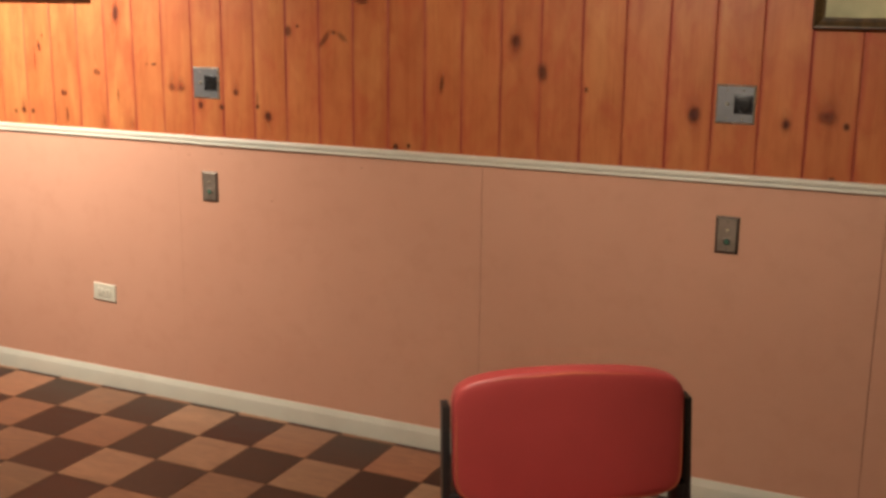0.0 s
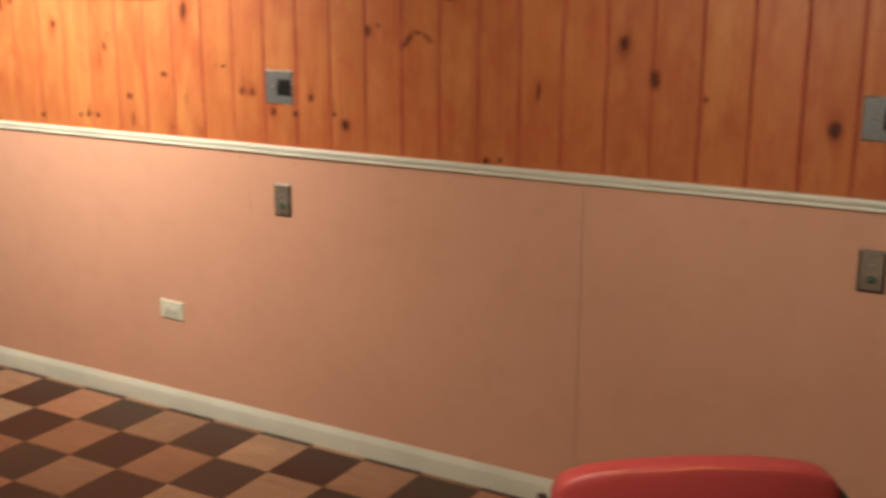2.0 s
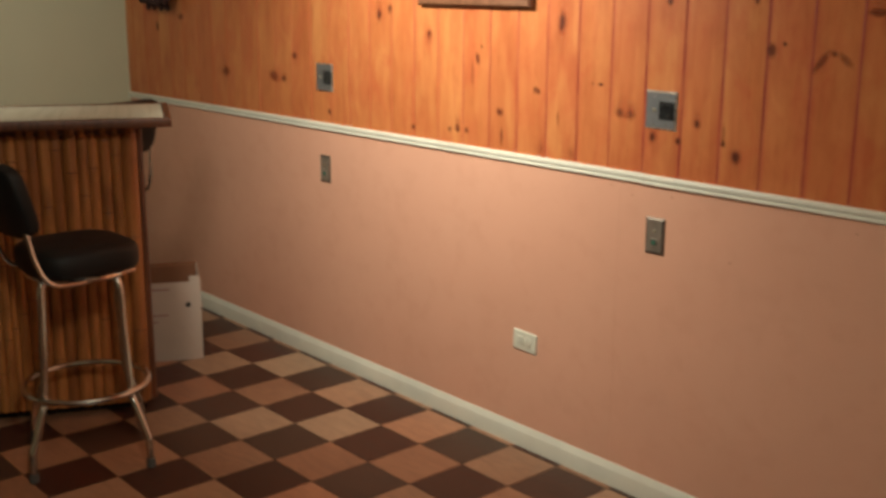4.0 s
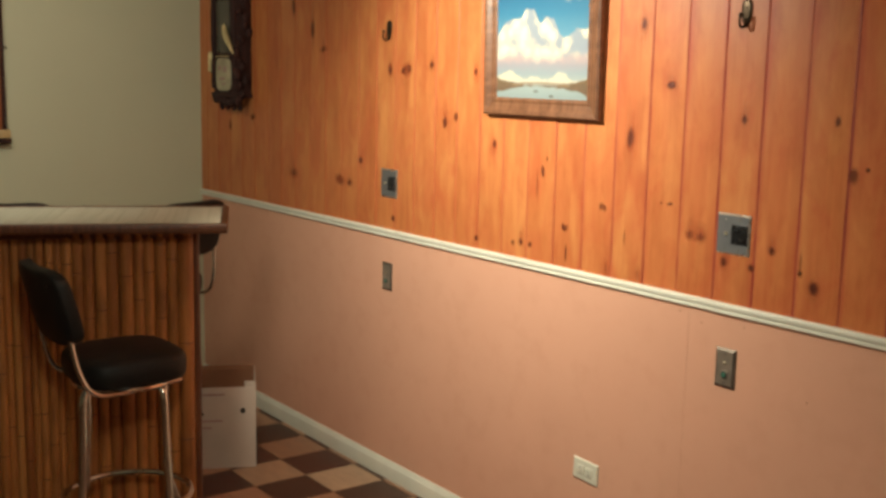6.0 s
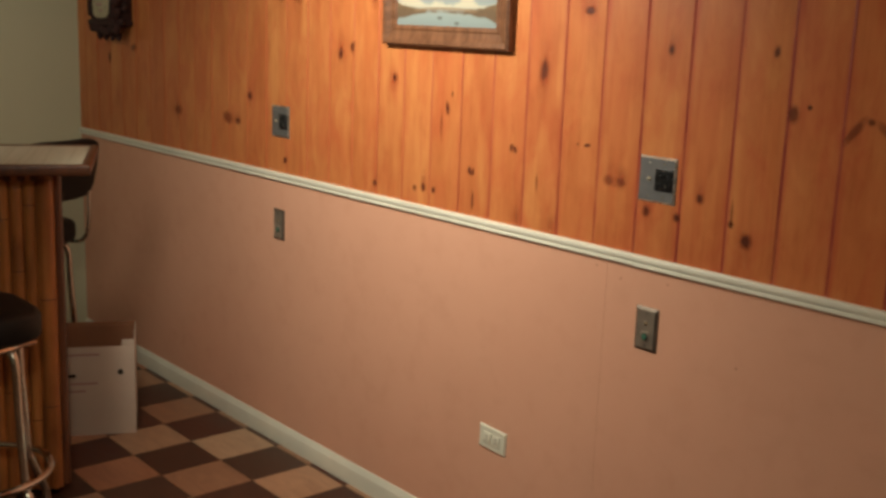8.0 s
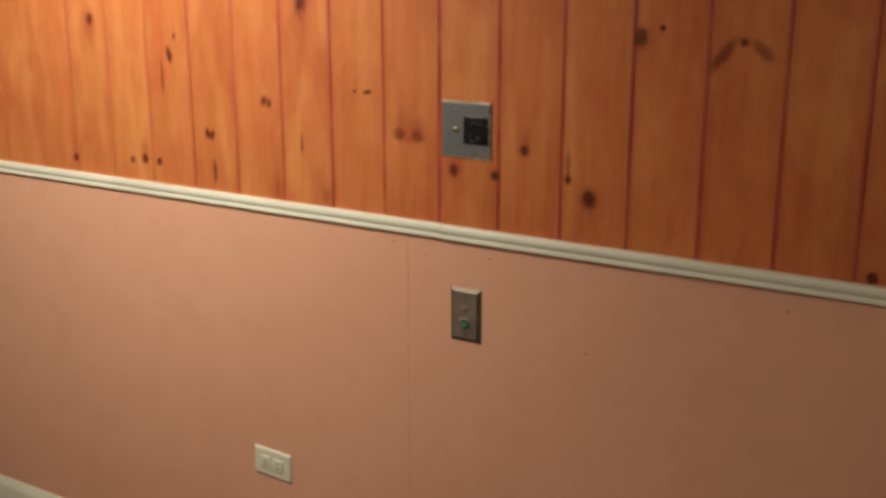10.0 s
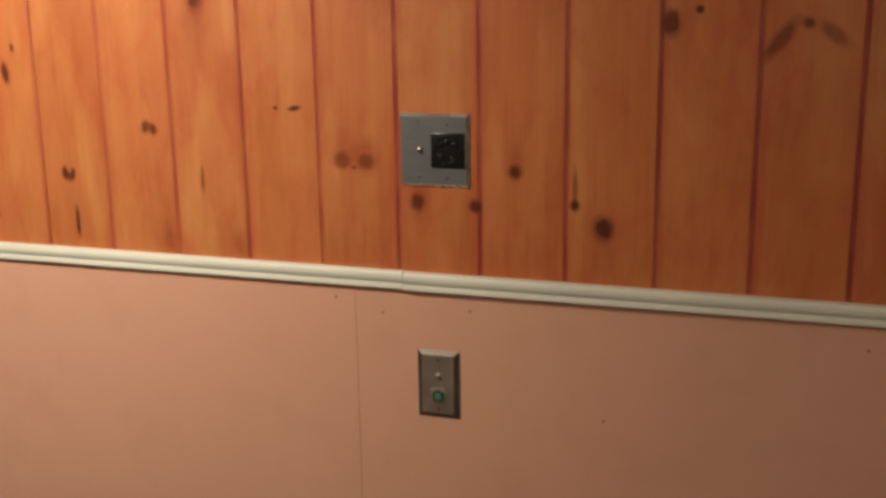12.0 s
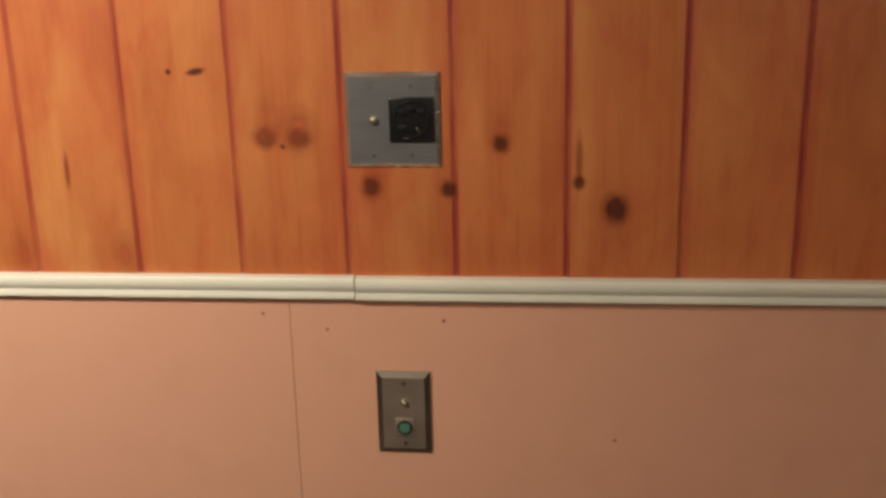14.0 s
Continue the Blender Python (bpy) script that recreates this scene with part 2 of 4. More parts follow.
def brushed_steel():
    m, nt, b = nodes_of("brushed_steel_plate", 0.45, 0.75)
    g = noise_of(nt, coords(nt, (8, 8, 260)), 3, 3)
    s = noise_of(nt, coords(nt), 40, 3)
    c = ramp(nt, g, [(0.3, (0.235, 0.238, 0.250)), (0.7, (0.300, 0.304, 0.318))])
    colour_to(nt, b, mixed(nt, c, (0.13, 0.12, 0.11), math_node(nt, "MULTIPLY", s, 0.35)))
    nt.links.new(math_node(nt, "MULTIPLY_ADD", s, 0.22, 0.36), b.inputs["Roughness"])
    bumped(nt, b, g, 0.1, 0.0004)
    return m


def painting_sea():
    """Blue sky with heaped cream clouds over a mauve haze, a low white bank, wooded shores with a long bridge, and pale water."""
    m, nt, b = nodes_of("seascape_canvas", 0.35)
    t = nt.nodes.new("ShaderNodeTexCoord").outputs["Object"]
    sep = nt.nodes.new("ShaderNodeSeparateXYZ")
    nt.links.new(t, sep.inputs[0])
    x, z = sep.outputs[0], sep.outputs[2]
    h = math_node(nt, "MULTIPLY_ADD", z, 1 / 0.36, 0.5)
    brush = noise_of(nt, t, 34, 4, 0.6, 0.4)
    puff = noise_of(nt, t, 13, 4, 0.5, 0.3)
    sky = ramp(nt, math_node(nt, "ADD", h, math_node(nt, "MULTIPLY_ADD", brush, 0.06, -0.03)),
               [(0.0, (0.085, 0.165, 0.20)), (0.09, (0.16, 0.25, 0.27)), (0.15, (0.26, 0.30, 0.28)), (0.24, (0.12, 0.20, 0.27)), (0.31, (0.17, 0.15, 0.23)),
                (0.38, (0.38, 0.20, 0.22)), (0.46, (0.19, 0.28, 0.33)), (0.60, (0.085, 0.21, 0.30)), (0.78, (0.040, 0.15, 0.25)), (1.0, (0.020, 0.095, 0.19))])

    def heaps(peaks, base):
        """Upper outline of a cloud bank, as a height on the canvas, with billowing lumps on it."""
        line = math_node(nt, "MULTIPLY_ADD", puff, 0.13, base)
        for at, wide, high in peaks:
            u = math_node(nt, "MULTIPLY", math_node(nt, "SUBTRACT", x, at), 1 / wide)
            u = math_node(nt, "MULTIPLY", math_node(nt, "MULTIPLY", u, u), math_node(nt, "MULTIPLY", u, u))
            line = math_node(nt, "ADD", line, math_node(nt, "DIVIDE", high, math_node(nt, "ADD", u, 1.0)))
        return math_node(nt, "MULTIPLY_ADD", brush, 0.07, line)

    def inside(line, soft):
        return ramp(nt, math_node(nt, "SUBTRACT", line, h), [(0.0, (0, 0, 0)), (soft, (1, 1, 1))])
    lumps = nt.nodes.new("ShaderNodeTexVoronoi")
    lumps.feature, lumps.inputs["Scale"].default_value = "SMOOTH_F1", 19
    nt.links.new(t, lumps.inputs["Vector"])
    cloud = ramp(nt, math_node(nt, "MULTIPLY_ADD", brush, 0.35, math_node(nt, "MULTIPLY", lumps.outputs["Distance"], 0.7)),
                 [(0.34, (0.56, 0.53, 0.42)), (0.44, (0.43, 0.39, 0.33)), (0.55, (0.22, 0.25, 0.29))])
    c = mixed(nt, sky, (0.32, 0.33, 0.31), math_node(nt, "MULTIPLY", inside(heaps([(0.19, 0.06, 0.16)], 0.36), 0.06), 0.5))
    main = inside(heaps([(-0.052, 0.045, 0.31), (-0.155, 0.058, 0.25), (0.044, 0.042, 0.25), (0.195, 0.062, 0.17)], 0.37), 0.025)
    foot = ramp(nt, math_node(nt, "ADD", h, math_node(nt, "MULTIPLY_ADD", puff, 0.22, -0.11)), [(0.34, (0, 0, 0)), (0.46, (1, 1, 1))])
    c = mixed(nt, c, cloud, math_node(nt, "MULTIPLY", main, foot))
    # a single small cloud high up
    dx = math_node(nt, "MULTIPLY", math_node(nt, "SUBTRACT", x, 0.155), 1 / 0.05)
    dz = math_node(nt, "MULTIPLY", math_node(nt, "SUBTRACT", h, 0.95), 1 / 0.09)
    away = math_node(nt, "ADD", math_node(nt, "ADD", math_node(nt, "MULTIPLY", dx, dx), math_node(nt, "MULTIPLY", dz, dz)), math_node(nt, "MULTIPLY_ADD", brush, 4.5, -2.1))
    c = mixed(nt, c, (0.36, 0.37, 0.33), math_node(nt, "MULTIPLY", ramp(nt, away, [(0.1, (1, 1, 1)), (1.1, (0, 0, 0))]), 0.7))
    # low white bank over the water
    bank = inside(heaps([(-0.16, 0.05, 0.05), (0.10, 0.030, 0.07)], 0.105), 0.03)
    c = mixed(nt, c, (0.46, 0.43, 0.34), math_node(nt, "MULTIPLY", bank, ramp(nt, h, [(0.14, (0, 0, 0)), (0.17, (1, 1, 1))])))
    # wooded shores, higher towards both sides, and the bridge between them
    rise = math_node(nt, "MULTIPLY_ADD", math_node(nt, "MULTIPLY", x, x), 1.3, math_node(nt, "MULTIPLY_ADD", brush, 0.07, -0.040))
    shore = ramp(nt, math_node(nt, "SUBTRACT", math_node(nt, "ABSOLUTE", math_node(nt, "SUBTRACT", h, 0.125)), rise), [(0.0, (1, 1, 1)), (0.018, (0, 0, 0))])
    wood = mixed(nt, (0.07, 0.040, 0.018), (0.16, 0.085, 0.036), noise_of(nt, t, 70, 3))
    c = mixed(nt, c, wood, math_node(nt, "MULTIPLY", shore, 0.9))
    deck = math_node(nt, "ABSOLUTE", math_node(nt, "SUBTRACT", h, math_node(nt, "MULTIPLY_ADD", math_node(nt, "MULTIPLY", x, x), -0.8, 0.150)))
    span = ramp(nt, math_node(nt, "ABSOLUTE", x), [(0.13, (1, 1, 1)), (0.15, (0, 0, 0))])
    c = mixed(nt, c, (0.23, 0.16, 0.10), math_node(nt, "MULTIPLY", math_node(nt, "MULTIPLY", ramp(nt, deck, [(0.007, (1, 1, 1)), (0.014, (0, 0, 0))]), span), 0.8))
    # two boats
    for at, up in ((-0.022, 0.075), (0.055, 0.035)):
        bx = math_node(nt, "MULTIPLY", math_node(nt, "SUBTRACT", x, at), 1 / 0.014)
        bz = math_node(nt, "MULTIPLY", math_node(nt, "SUBTRACT", h, up), 1 / 0.016)
        hull = math_node(nt, "ADD", math_node(nt, "MULTIPLY", bx, bx), math_node(nt, "MULTIPLY", bz, bz))
        c = mixed(nt, c, (0.10, 0.10, 0.09), math_node(nt, "MULTIPLY", ramp(nt, hull, [(0.5, (1, 1, 1)), (1.0, (0, 0, 0))]), 0.75))
    colour_to(nt, b, c)
    bumped(nt, b, noise_of(nt, t, 220, 2), 0.1, 0.0008)
    return m


M_PINE, M_GROOVE, M_PINK = pine(), groove_wood(), pink_paint()
M_KNOT = knot_material("pine_knot", 0.60, (0.062, 0.013, 0.008), 0.46)
M_KNOT_PALE = knot_material("pine_knot_stain", 0.46, (0.17, 0.036, 0.014), 0.45)
M_KNOT_HALO = knot_material("pine_knot_halo", 0.22, (0.36, 0.070, 0.027), 0.25)
M_TRIM = plain("ivory_gloss_paint", (0.67, 0.65, 0.555), 0.4, vary=0.08, scale=18)
M_CREAM = plain("cream_wall_paint", (0.52, 0.52, 0.37), 0.7, vary=0.05, scale=4)
M_CEIL = plain("ceiling_paint", (0.68, 0.64, 0.54), 0.8, vary=0.04, scale=4)
M_TILE_DARK = tile_material("dark_brown_tile", (0.040, 0.014, 0.008), (0.070, 0.024, 0.014), (0.11, 0.042, 0.022))
M_TILE_TAN = tile_material("tan_tile", (0.26, 0.122, 0.064), (0.37, 0.185, 0.096), (0.20, 0.085, 0.043))
M_BAMBOO = bamboo_material()
M_BARWOOD = stained_wood("bar_edge_wood", (0.06, 0.020, 0.009), (0.15, 0.05, 0.02))
M_BARTOP = slip_top()
M_BLACK = plain("black_vinyl", (0.010, 0.009, 0.009), 0.55, spec=0.3, vary=0.3, scale=25, bump=0.1)
M_RUBBER = plain("grey_rubber", (0.09, 0.085, 0.08), 0.7, scale=40)
M_CHROME = plain("chrome", (0.72, 0.70, 0.66), 0.16, 1.0, vary=0.06, scale=20, bump=0.0)
M_RED = plain("red_vinyl", (0.41, 0.054, 0.052), 0.48, vary=0.12, scale=14, bump=0.12)
M_PIPING = plain("worn_red_piping", (0.50, 0.13, 0.06), 0.45, vary=0.2, scale=30)
M_POST = plain("black_metal", (0.018, 0.014, 0.014), 0.4, vary=0.2, scale=20)
M_STEEL = brushed_steel()
M_EDGE = plain("polished_steel_bevel", (0.66, 0.62, 0.56), 0.26, 0.9, vary=0.2, scale=60, bump=0.0)
M_DULL = plain("dull_steel_bevel", (0.15, 0.120, 0.098), 0.50, 0.85, vary=0.3, scale=60, bump=0.0)
M_AGED = plain("aged_steel_plate", (0.36, 0.295, 0.240), 0.52, 0.7, vary=0.22, scale=50, bump=0.05)
M_BRASS = plain("brass_screw", (0.84, 0.76, 0.56), 0.32, 1.0, vary=0.2)
M_PLUG = plain("black_plastic", (0.012, 0.012, 0.013), 0.3, vary=0.2)
M_JACK = plain("green_jack", (0.07, 0.19, 0.13), 0.35, vary=0.25, scale=80)
M_WHITE = plain("white_plastic", (0.66, 0.63, 0.52), 0.35, vary=0.05)
M_FRAME = stained_wood("walnut_frame", (0.11, 0.046, 0.022), (0.23, 0.105, 0.055), 0.35)
M_FRAME2 = stained_wood("dark_gilt_frame", (0.05, 0.028, 0.010), (0.13, 0.075, 0.024), 0.4)
M_SEA = painting_sea()
M_FIELD = plain("pale_landscape_canvas", (0.42, 0.40, 0.22), 0.5, vary=0.45, scale=22)
M_BRONZE = plain("dark_bronze", (0.05, 0.032, 0.018), 0.35, 0.8, vary=0.3)
M_CLOCK = stained_wood("dark_mahogany", (0.018, 0.006, 0.005), (0.055, 0.015, 0.011), 0.85)
M_GILT = plain("gilt", (0.72, 0.58, 0.30), 0.4, 0.3, vary=0.25, scale=60, bump=0.2)
M_DIAL = plain("cream_dial", (0.40, 0.35, 0.23), 0.5, vary=0.35, scale=60)
M_CLOCKGLASS = plain("clock_backing", (0.075, 0.066, 0.050), 0.3, vary=0.3)
M_CARD = plain("white_cardboard", (0.54, 0.46, 0.39), 0.75, vary=0.10, scale=16)
M_CARDIN = plain("brown_cardboard", (0.24, 0.10, 0.048), 0.85, vary=0.2, scale=16)
# near black that paints the shade inside holes, slots and the plinth recess
M_SHADOW = plain("recess_shade", (0.01, 0.008, 0.006), 0.9)
M_CABINET = stained_wood("red_brown_shelf", (0.20, 0.060, 0.022), (0.38, 0.13, 0.05), 0.4)
M_TAN = plain("tan_wood_block", (0.48, 0.33, 0.15), 0.5, vary=0.15)
M_MUG = plain("cream_glaze", (0.60, 0.56, 0.44), 0.25, vary=0.05)
M_INK = plain("faded_print", (0.36, 0.22, 0.20), 0.7)
M_NAIL = plain("rusty_filler", (0.34, 0.14, 0.08), 0.7)


# ---- mesh helpers ----
def bm_box(size, at=(0, 0, 0), bevel=0.0, segs=2):
    bm = bmesh.new()
    bmesh.ops.create_cube(bm, size=1, matrix=Matrix.Translation(at) @ Matrix.Diagonal((*size, 1)))
    if bevel:
        bmesh.ops.bevel(bm, geom=bm.edges[:], offset=bevel, segments=segs, affect="EDGES", profile=0.5)
    return bm


def bm_disc(r, depth, at=(0, 0, 0), axis="y", segs=20, bevel=0.0):
    bm = bmesh.new()
    turn = pose(0, 0, 0, 90) if axis == "y" else pose(0, 0, 0, 0, 90) if axis == "x" else Matrix()
    bmesh.ops.create_cone(bm, cap_ends=True, segments=segs, radius1=r, radius2=r, depth=depth, matrix=Matrix.Translation(at) @ turn)
    if bevel:
        bmesh.ops.bevel(bm, geom=[e for e in bm.edges if len(e.link_faces) == 2 and e.calc_face_angle() > 1], offset=bevel, segments=2, affect="EDGES")
    return bm


def bm_tube(points, r, segs=10, closed=False, radii=None):
    """A round tube along a line of points."""
    bm, pts, rings = bmesh.new(), [Vector(p) for p in points], []
    n = len(pts)
    side = None
    for i, p in enumerate(pts):
        a, b = (pts[i - 1], pts[(i + 1) % n]) if closed else (pts[max(0, i - 1)], pts[min(n - 1, i + 1)])
        d = (b - a).normalized()
        side = (side - d * side.dot(d)).normalized() if side else d.orthogonal().normalized()
        up = d.cross(side)
        rr = radii[i] if radii else r
        rings.append([bm.verts.new(p + rr * (math.cos(k * math.tau / segs) * side + math.sin(k * math.tau / segs) * up)) for k in range(segs)])
    for i in range(n if closed else n - 1):
        a, b = rings[i], rings[(i + 1) % n]
        for k in range(segs):
            bm.faces.new((a[k], a[(k + 1) % segs], b[(k + 1) % segs], b[k]))
    if not closed:
        bm.faces.new(rings[0][::-1])
        bm.faces.new(rings[-1])
    bmesh.ops.recalc_face_normals(bm, faces=bm.faces[:])
    return bm


def smooth_line(points, per=6):
    """Points of a soft curve through the given ones."""
    p = [Vector(q) for q in points]
    p = [2 * p[0] - p[1]] + p + [2 * p[-1] - p[-2]]
    out = []
    for i in range(1, len(p) - 2):
        for k in range(per):
            t = k / per
            out.append(0.5 * ((2 * p[i]) + (p[i + 1] - p[i - 1]) * t + (2 * p[i - 1] - 5 * p[i] + 4 * p[i + 1] - p[i + 2]) * t * t + (3 * p[i] - p[i - 1] - 3 * p[i + 1] + p[i + 2]) * t ** 3))
    return out + [p[-2]]


def bm_pad(w, d, h, e=0.35, f=0.5, nu=36, nv=14, bend=None):
    """A stuffed cushion: a rounded block of size w, d, h round the origin."""
    bm, rows = bmesh.new(), []

    def sg(v, q):
        return math.copysign(abs(v) ** q, v)
    for j in range(1, nv):
        ph = -math.pi / 2 + math.pi * j / nv
        rows.append([bm.verts.new((w / 2 * sg(math.cos(ph), f) * sg(math.cos(math.tau * i / nu), e), d / 2 * sg(math.cos(ph), f) * sg(math.sin(math.tau * i / nu), e), h / 2 * sg(math.sin(ph), f))) for i in range(nu)])
    lo, hi = bm.verts.new((0, 0, -h / 2)), bm.verts.new((0, 0, h / 2))
    for a, b in zip(rows, rows[1:]):
        for i in range(nu):
            bm.faces.new((a[i], a[(i + 1) % nu], b[(i + 1) % nu], b[i]))
    for i in range(nu):
        bm.faces.new((lo, rows[0][(i + 1) % nu], rows[0][i]))
        bm.faces.new((hi, rows[-1][i], rows[-1][(i + 1) % nu]))
    if bend:
        for v in bm.verts:
            v.co = Vector(bend(v.co))
    return bm


def bm_profile(outline, x0, x1):
    """An outline of (y, z) drawn out along x."""
    bm = bmesh.new()
    a = [bm.verts.new((x0, y, z)) for y, z in outline]
    b = [bm.verts.new((x1, y, z)) for y, z in outline]
    n = len(outline)
    for i in range(n):
        bm.faces.new((a[i], a[(i + 1) % n], b[(i + 1) % n], b[i]))
    bm.faces.new(a[::-1])
    bm.faces.new(b)
    bmesh.ops.recalc_face_normals(bm, faces=bm.faces[:])
    return bm


def joined(*bms):
    out = bmesh.new()
    for bm in bms:
        me = bpy.data.meshes.new("tmp")
        bm.to_mesh(me)
        bm.free()
        out.from_mesh(me)
        bpy.data.meshes.remove(me)
    return out


def mesh_of(name, bm, material, smooth=True):
    me = bpy.data.meshes.new(name)
    if smooth:
        for f in bm.faces:
            f.smooth = True
        for e in bm.edges:
            if len(e.link_faces) == 2 and e.calc_face_angle() > 0.7:
                e.smooth = False
    bm.to_mesh(me)
    bm.free()
    me.materials.append(material)
    return me


def part(name, bm, material, parent=None, label="", smooth=True):
    ob = new(name, mesh_of(name, bm, material, smooth))
    if parent:
        ob.parent = parent
    return tagged(ob, label)


def thing(name, m, label, category, group=""):
    ob = new(name)
    ob.empty_display_size = 0.1
    ob.matrix_world = m
    return tagged(ob, label, category, group)


# ---- shell of the room ----
def slab(name, lo, hi, material, label, category):
    size = [b - a for a, b in zip(lo, hi)]
    ob = part(name, bm_box(size, [(a + b) / 2 for a, b in zip(lo, hi)]), material, smooth=False)
    return tagged(ob, label, category, kind="structure")


floor = slab("floor", (WX, SY, -0.12), (EX, WY + 0.03, -0.004), M_GROOVE, "nine-inch checkerboard floor of tan and dark brown tiles", "floor")
slab("ceiling", (WX - 0.15, SY - 0.15, CEIL), (EX + 0.15, WY + 0.2, CEIL + 0.12), M_CEIL, "plain pale painted ceiling", "ceiling")
wall_north = slab("wall_north", (WX - 0.15, WY + 0.02, -0.12), (EX + 0.15, WY + 0.18, CEIL), M_GROOVE, "long wall of knotty pine boards over salmon-painted panels", "wall")
slab("wall_west", (WX - 0.15, SY - 0.15, -0.12), (WX, WY + 0.02, CEIL), M_CREAM, "plain cream-green painted end wall behind the bar", "wall")
slab("wall_south", (WX, SY - 0.15, -0.12), (EX, SY, CEIL), M_CREAM, "plain cream painted wall", "wall")
slab("wall_east", (EX, SY - 0.15, -0.12), (EX + 0.15, WY + 0.02, CEIL), M_CREAM, "plain cream painted wall", "wall")

# chair rail in two lengths that meet below one of the socket plates, and a baseboard
RAIL = [(WY + 0.004, 1.0265), (WY - 0.007, 1.0265), (WY - 0.010, 1.029), (WY - 0.0105, 1.0335), (WY - 0.0085, 1.0365), (WY - 0.0085, 1.0385), (WY - 0.0115, 1.042),
        (WY - 0.0125, 1.047), (WY - 0.0125, 1.052), (WY - 0.010, 1.0565), (WY - 0.004, 1.058), (WY + 0.004, 1.058)]
RAIL_JOINT = -2.319
rail = part("trim", bm_profile(RAIL, WX, RAIL_JOINT - 0.0008), M_TRIM)
rail.matrix_basis = pose(0, 0, 0.0066, 0, -0.165, 0)
tagged(rail, "ivory-painted moulded chair rail along the pine wall", "chair rail", kind="structure")
rail2 = part("trim", bm_profile([(y - 0.001, z - 0.001) for y, z in RAIL], RAIL_JOINT + 0.0008, EX), M_TRIM)
rail2.matrix_basis = pose(0, 0, 0.0066, 0, -0.165, 0)
tagged(rail2, "ivory-painted moulded chair rail along the pine wall", "chair rail", kind="structure")
BASE = [(WY + 0.004, 0.0), (WY - 0.013, 0.0), (WY - 0.013, 0.054), (WY - 0.011, 0.062), (WY - 0.007, 0.068), (WY - 0.006, 0.074), (WY - 0.003, 0.079), (WY + 0.004, 0.079)]
tagged(part("baseboard", bm_profile(BASE, WX, EX), M_TRIM), "ivory-painted wooden baseboard along the salmon wall", "baseboard", kind="structure")


# ---- bar ----
def bar_counter(m):
    bar = thing("bar_counter", m, "bamboo-fronted home bar with pale top and dark wooden edge", "bar")
    top, ln, dp = 1.152, 1.60, 0.54
    part("countertop", bm_box((ln - 0.05, dp - 0.05, 0.026), (-ln / 2, dp / 2, top - 0.013), 0.002), M_BARTOP, bar, "pale laminate bar top")
    edge = 0.028
    part("edge_trim", bm_box((ln, edge, 0.034), (-ln / 2, edge / 2, top - 0.014), 0.006, 3), M_BARWOOD, bar, "dark rounded wooden edge")
    part("edge_trim", bm_box((edge, dp - edge, 0.034), (-edge / 2, dp / 2 + edge / 2, top - 0.0141), 0.006, 3), M_BARWOOD, bar)
    part("edge_trim", bm_box((ln - edge, edge, 0.034), (-ln / 2 - edge / 2, dp - edge / 2, top - 0.0142), 0.006, 3), M_BARWOOD, bar)
    x1, x0, y0, y1 = -0.125, -1.50, 0.19, 0.50
    part("carcass", bm_box((x1 - x0, y1 - y0, 1.05), ((x0 + x1) / 2, (y0 + y1) / 2 + 0.012, 0.598)), M_BARWOOD, bar, "dark stained bar body")
    # set-back plinth; the shade under the bar is put into its near-black colour
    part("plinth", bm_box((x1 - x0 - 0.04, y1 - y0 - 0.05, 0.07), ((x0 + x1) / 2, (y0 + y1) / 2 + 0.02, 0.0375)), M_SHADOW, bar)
    part("head_rail", bm_box((x1 - x0, 0.03, 0.045), ((x0 + x1) / 2, y0 - 0.004, 1.100), 0.008), M_BARWOOD, bar)
    part("corner_post", bm_tube([(x1 + 0.006, y0 + 0.012, 0.05), (x1 + 0.007, y0 + 0.012, 0.55), (x1 + 0.006, y0 + 0.012, 1.12)], 0.015, 10), M_BARWOOD, bar, "dark red-brown corner batten")
    # canes of uneven thickness with swollen nodes
    rng = random.Random(5)
    x = x1 - 0.003
    while x > x0 + 0.02:
        r = 0.031 if x > x1 - 0.01 else rng.uniform(0.021, 0.030) if x > x1 - 0.35 else rng.uniform(0.014, 0.024)
        x -= r * 0.87
        z, pts, rad, rings = 0.045, [], [], []
        nxt = z + rng.uniform(0.1, 0.4)
        lean = rng.uniform(-0.003, 0.003)
        while z < 1.09:
            pts.append((lean * z, 0, z))
            rad.append(r)
            if z + 0.05 > nxt:
                for dz, k in ((-0.008, 1.0), (-0.003, 1.035), (0, 0.955), (0.004, 1.035), (0.009, 1.0)):
                    pts.append((lean * nxt, 0, nxt + dz))
                    rad.append(r * k)
                rings.append((lean * nxt, nxt))
                z = nxt + 0.05
                nxt += rng.uniform(0.22, 0.40)
            else:
                z += 0.05
        pts.append((lean * 1.10, 0, 1.105))
        rad.append(r)
        cane = part("bamboo_cane", bm_tube(pts, r, 9, radii=rad), M_BAMBOO, bar)
        cane.location = (x, y0 + rng.uniform(-0.002, 0.003), 0)
        for dx, dz in rings:
            part("node_ring", bm_tube([(dx, 0, dz - 0.0022), (dx, 0, dz), (dx, 0, dz + 0.0022)], r, 9, radii=[r * 0.985, r * 1.012, r * 0.985]), M_BARWOOD, cane)
        x -= r * 0.87
    return bar


BAR_TURN = 64
bar_counter(pose(-3.765, 2.505, 0, 0, 0, BAR_TURN))


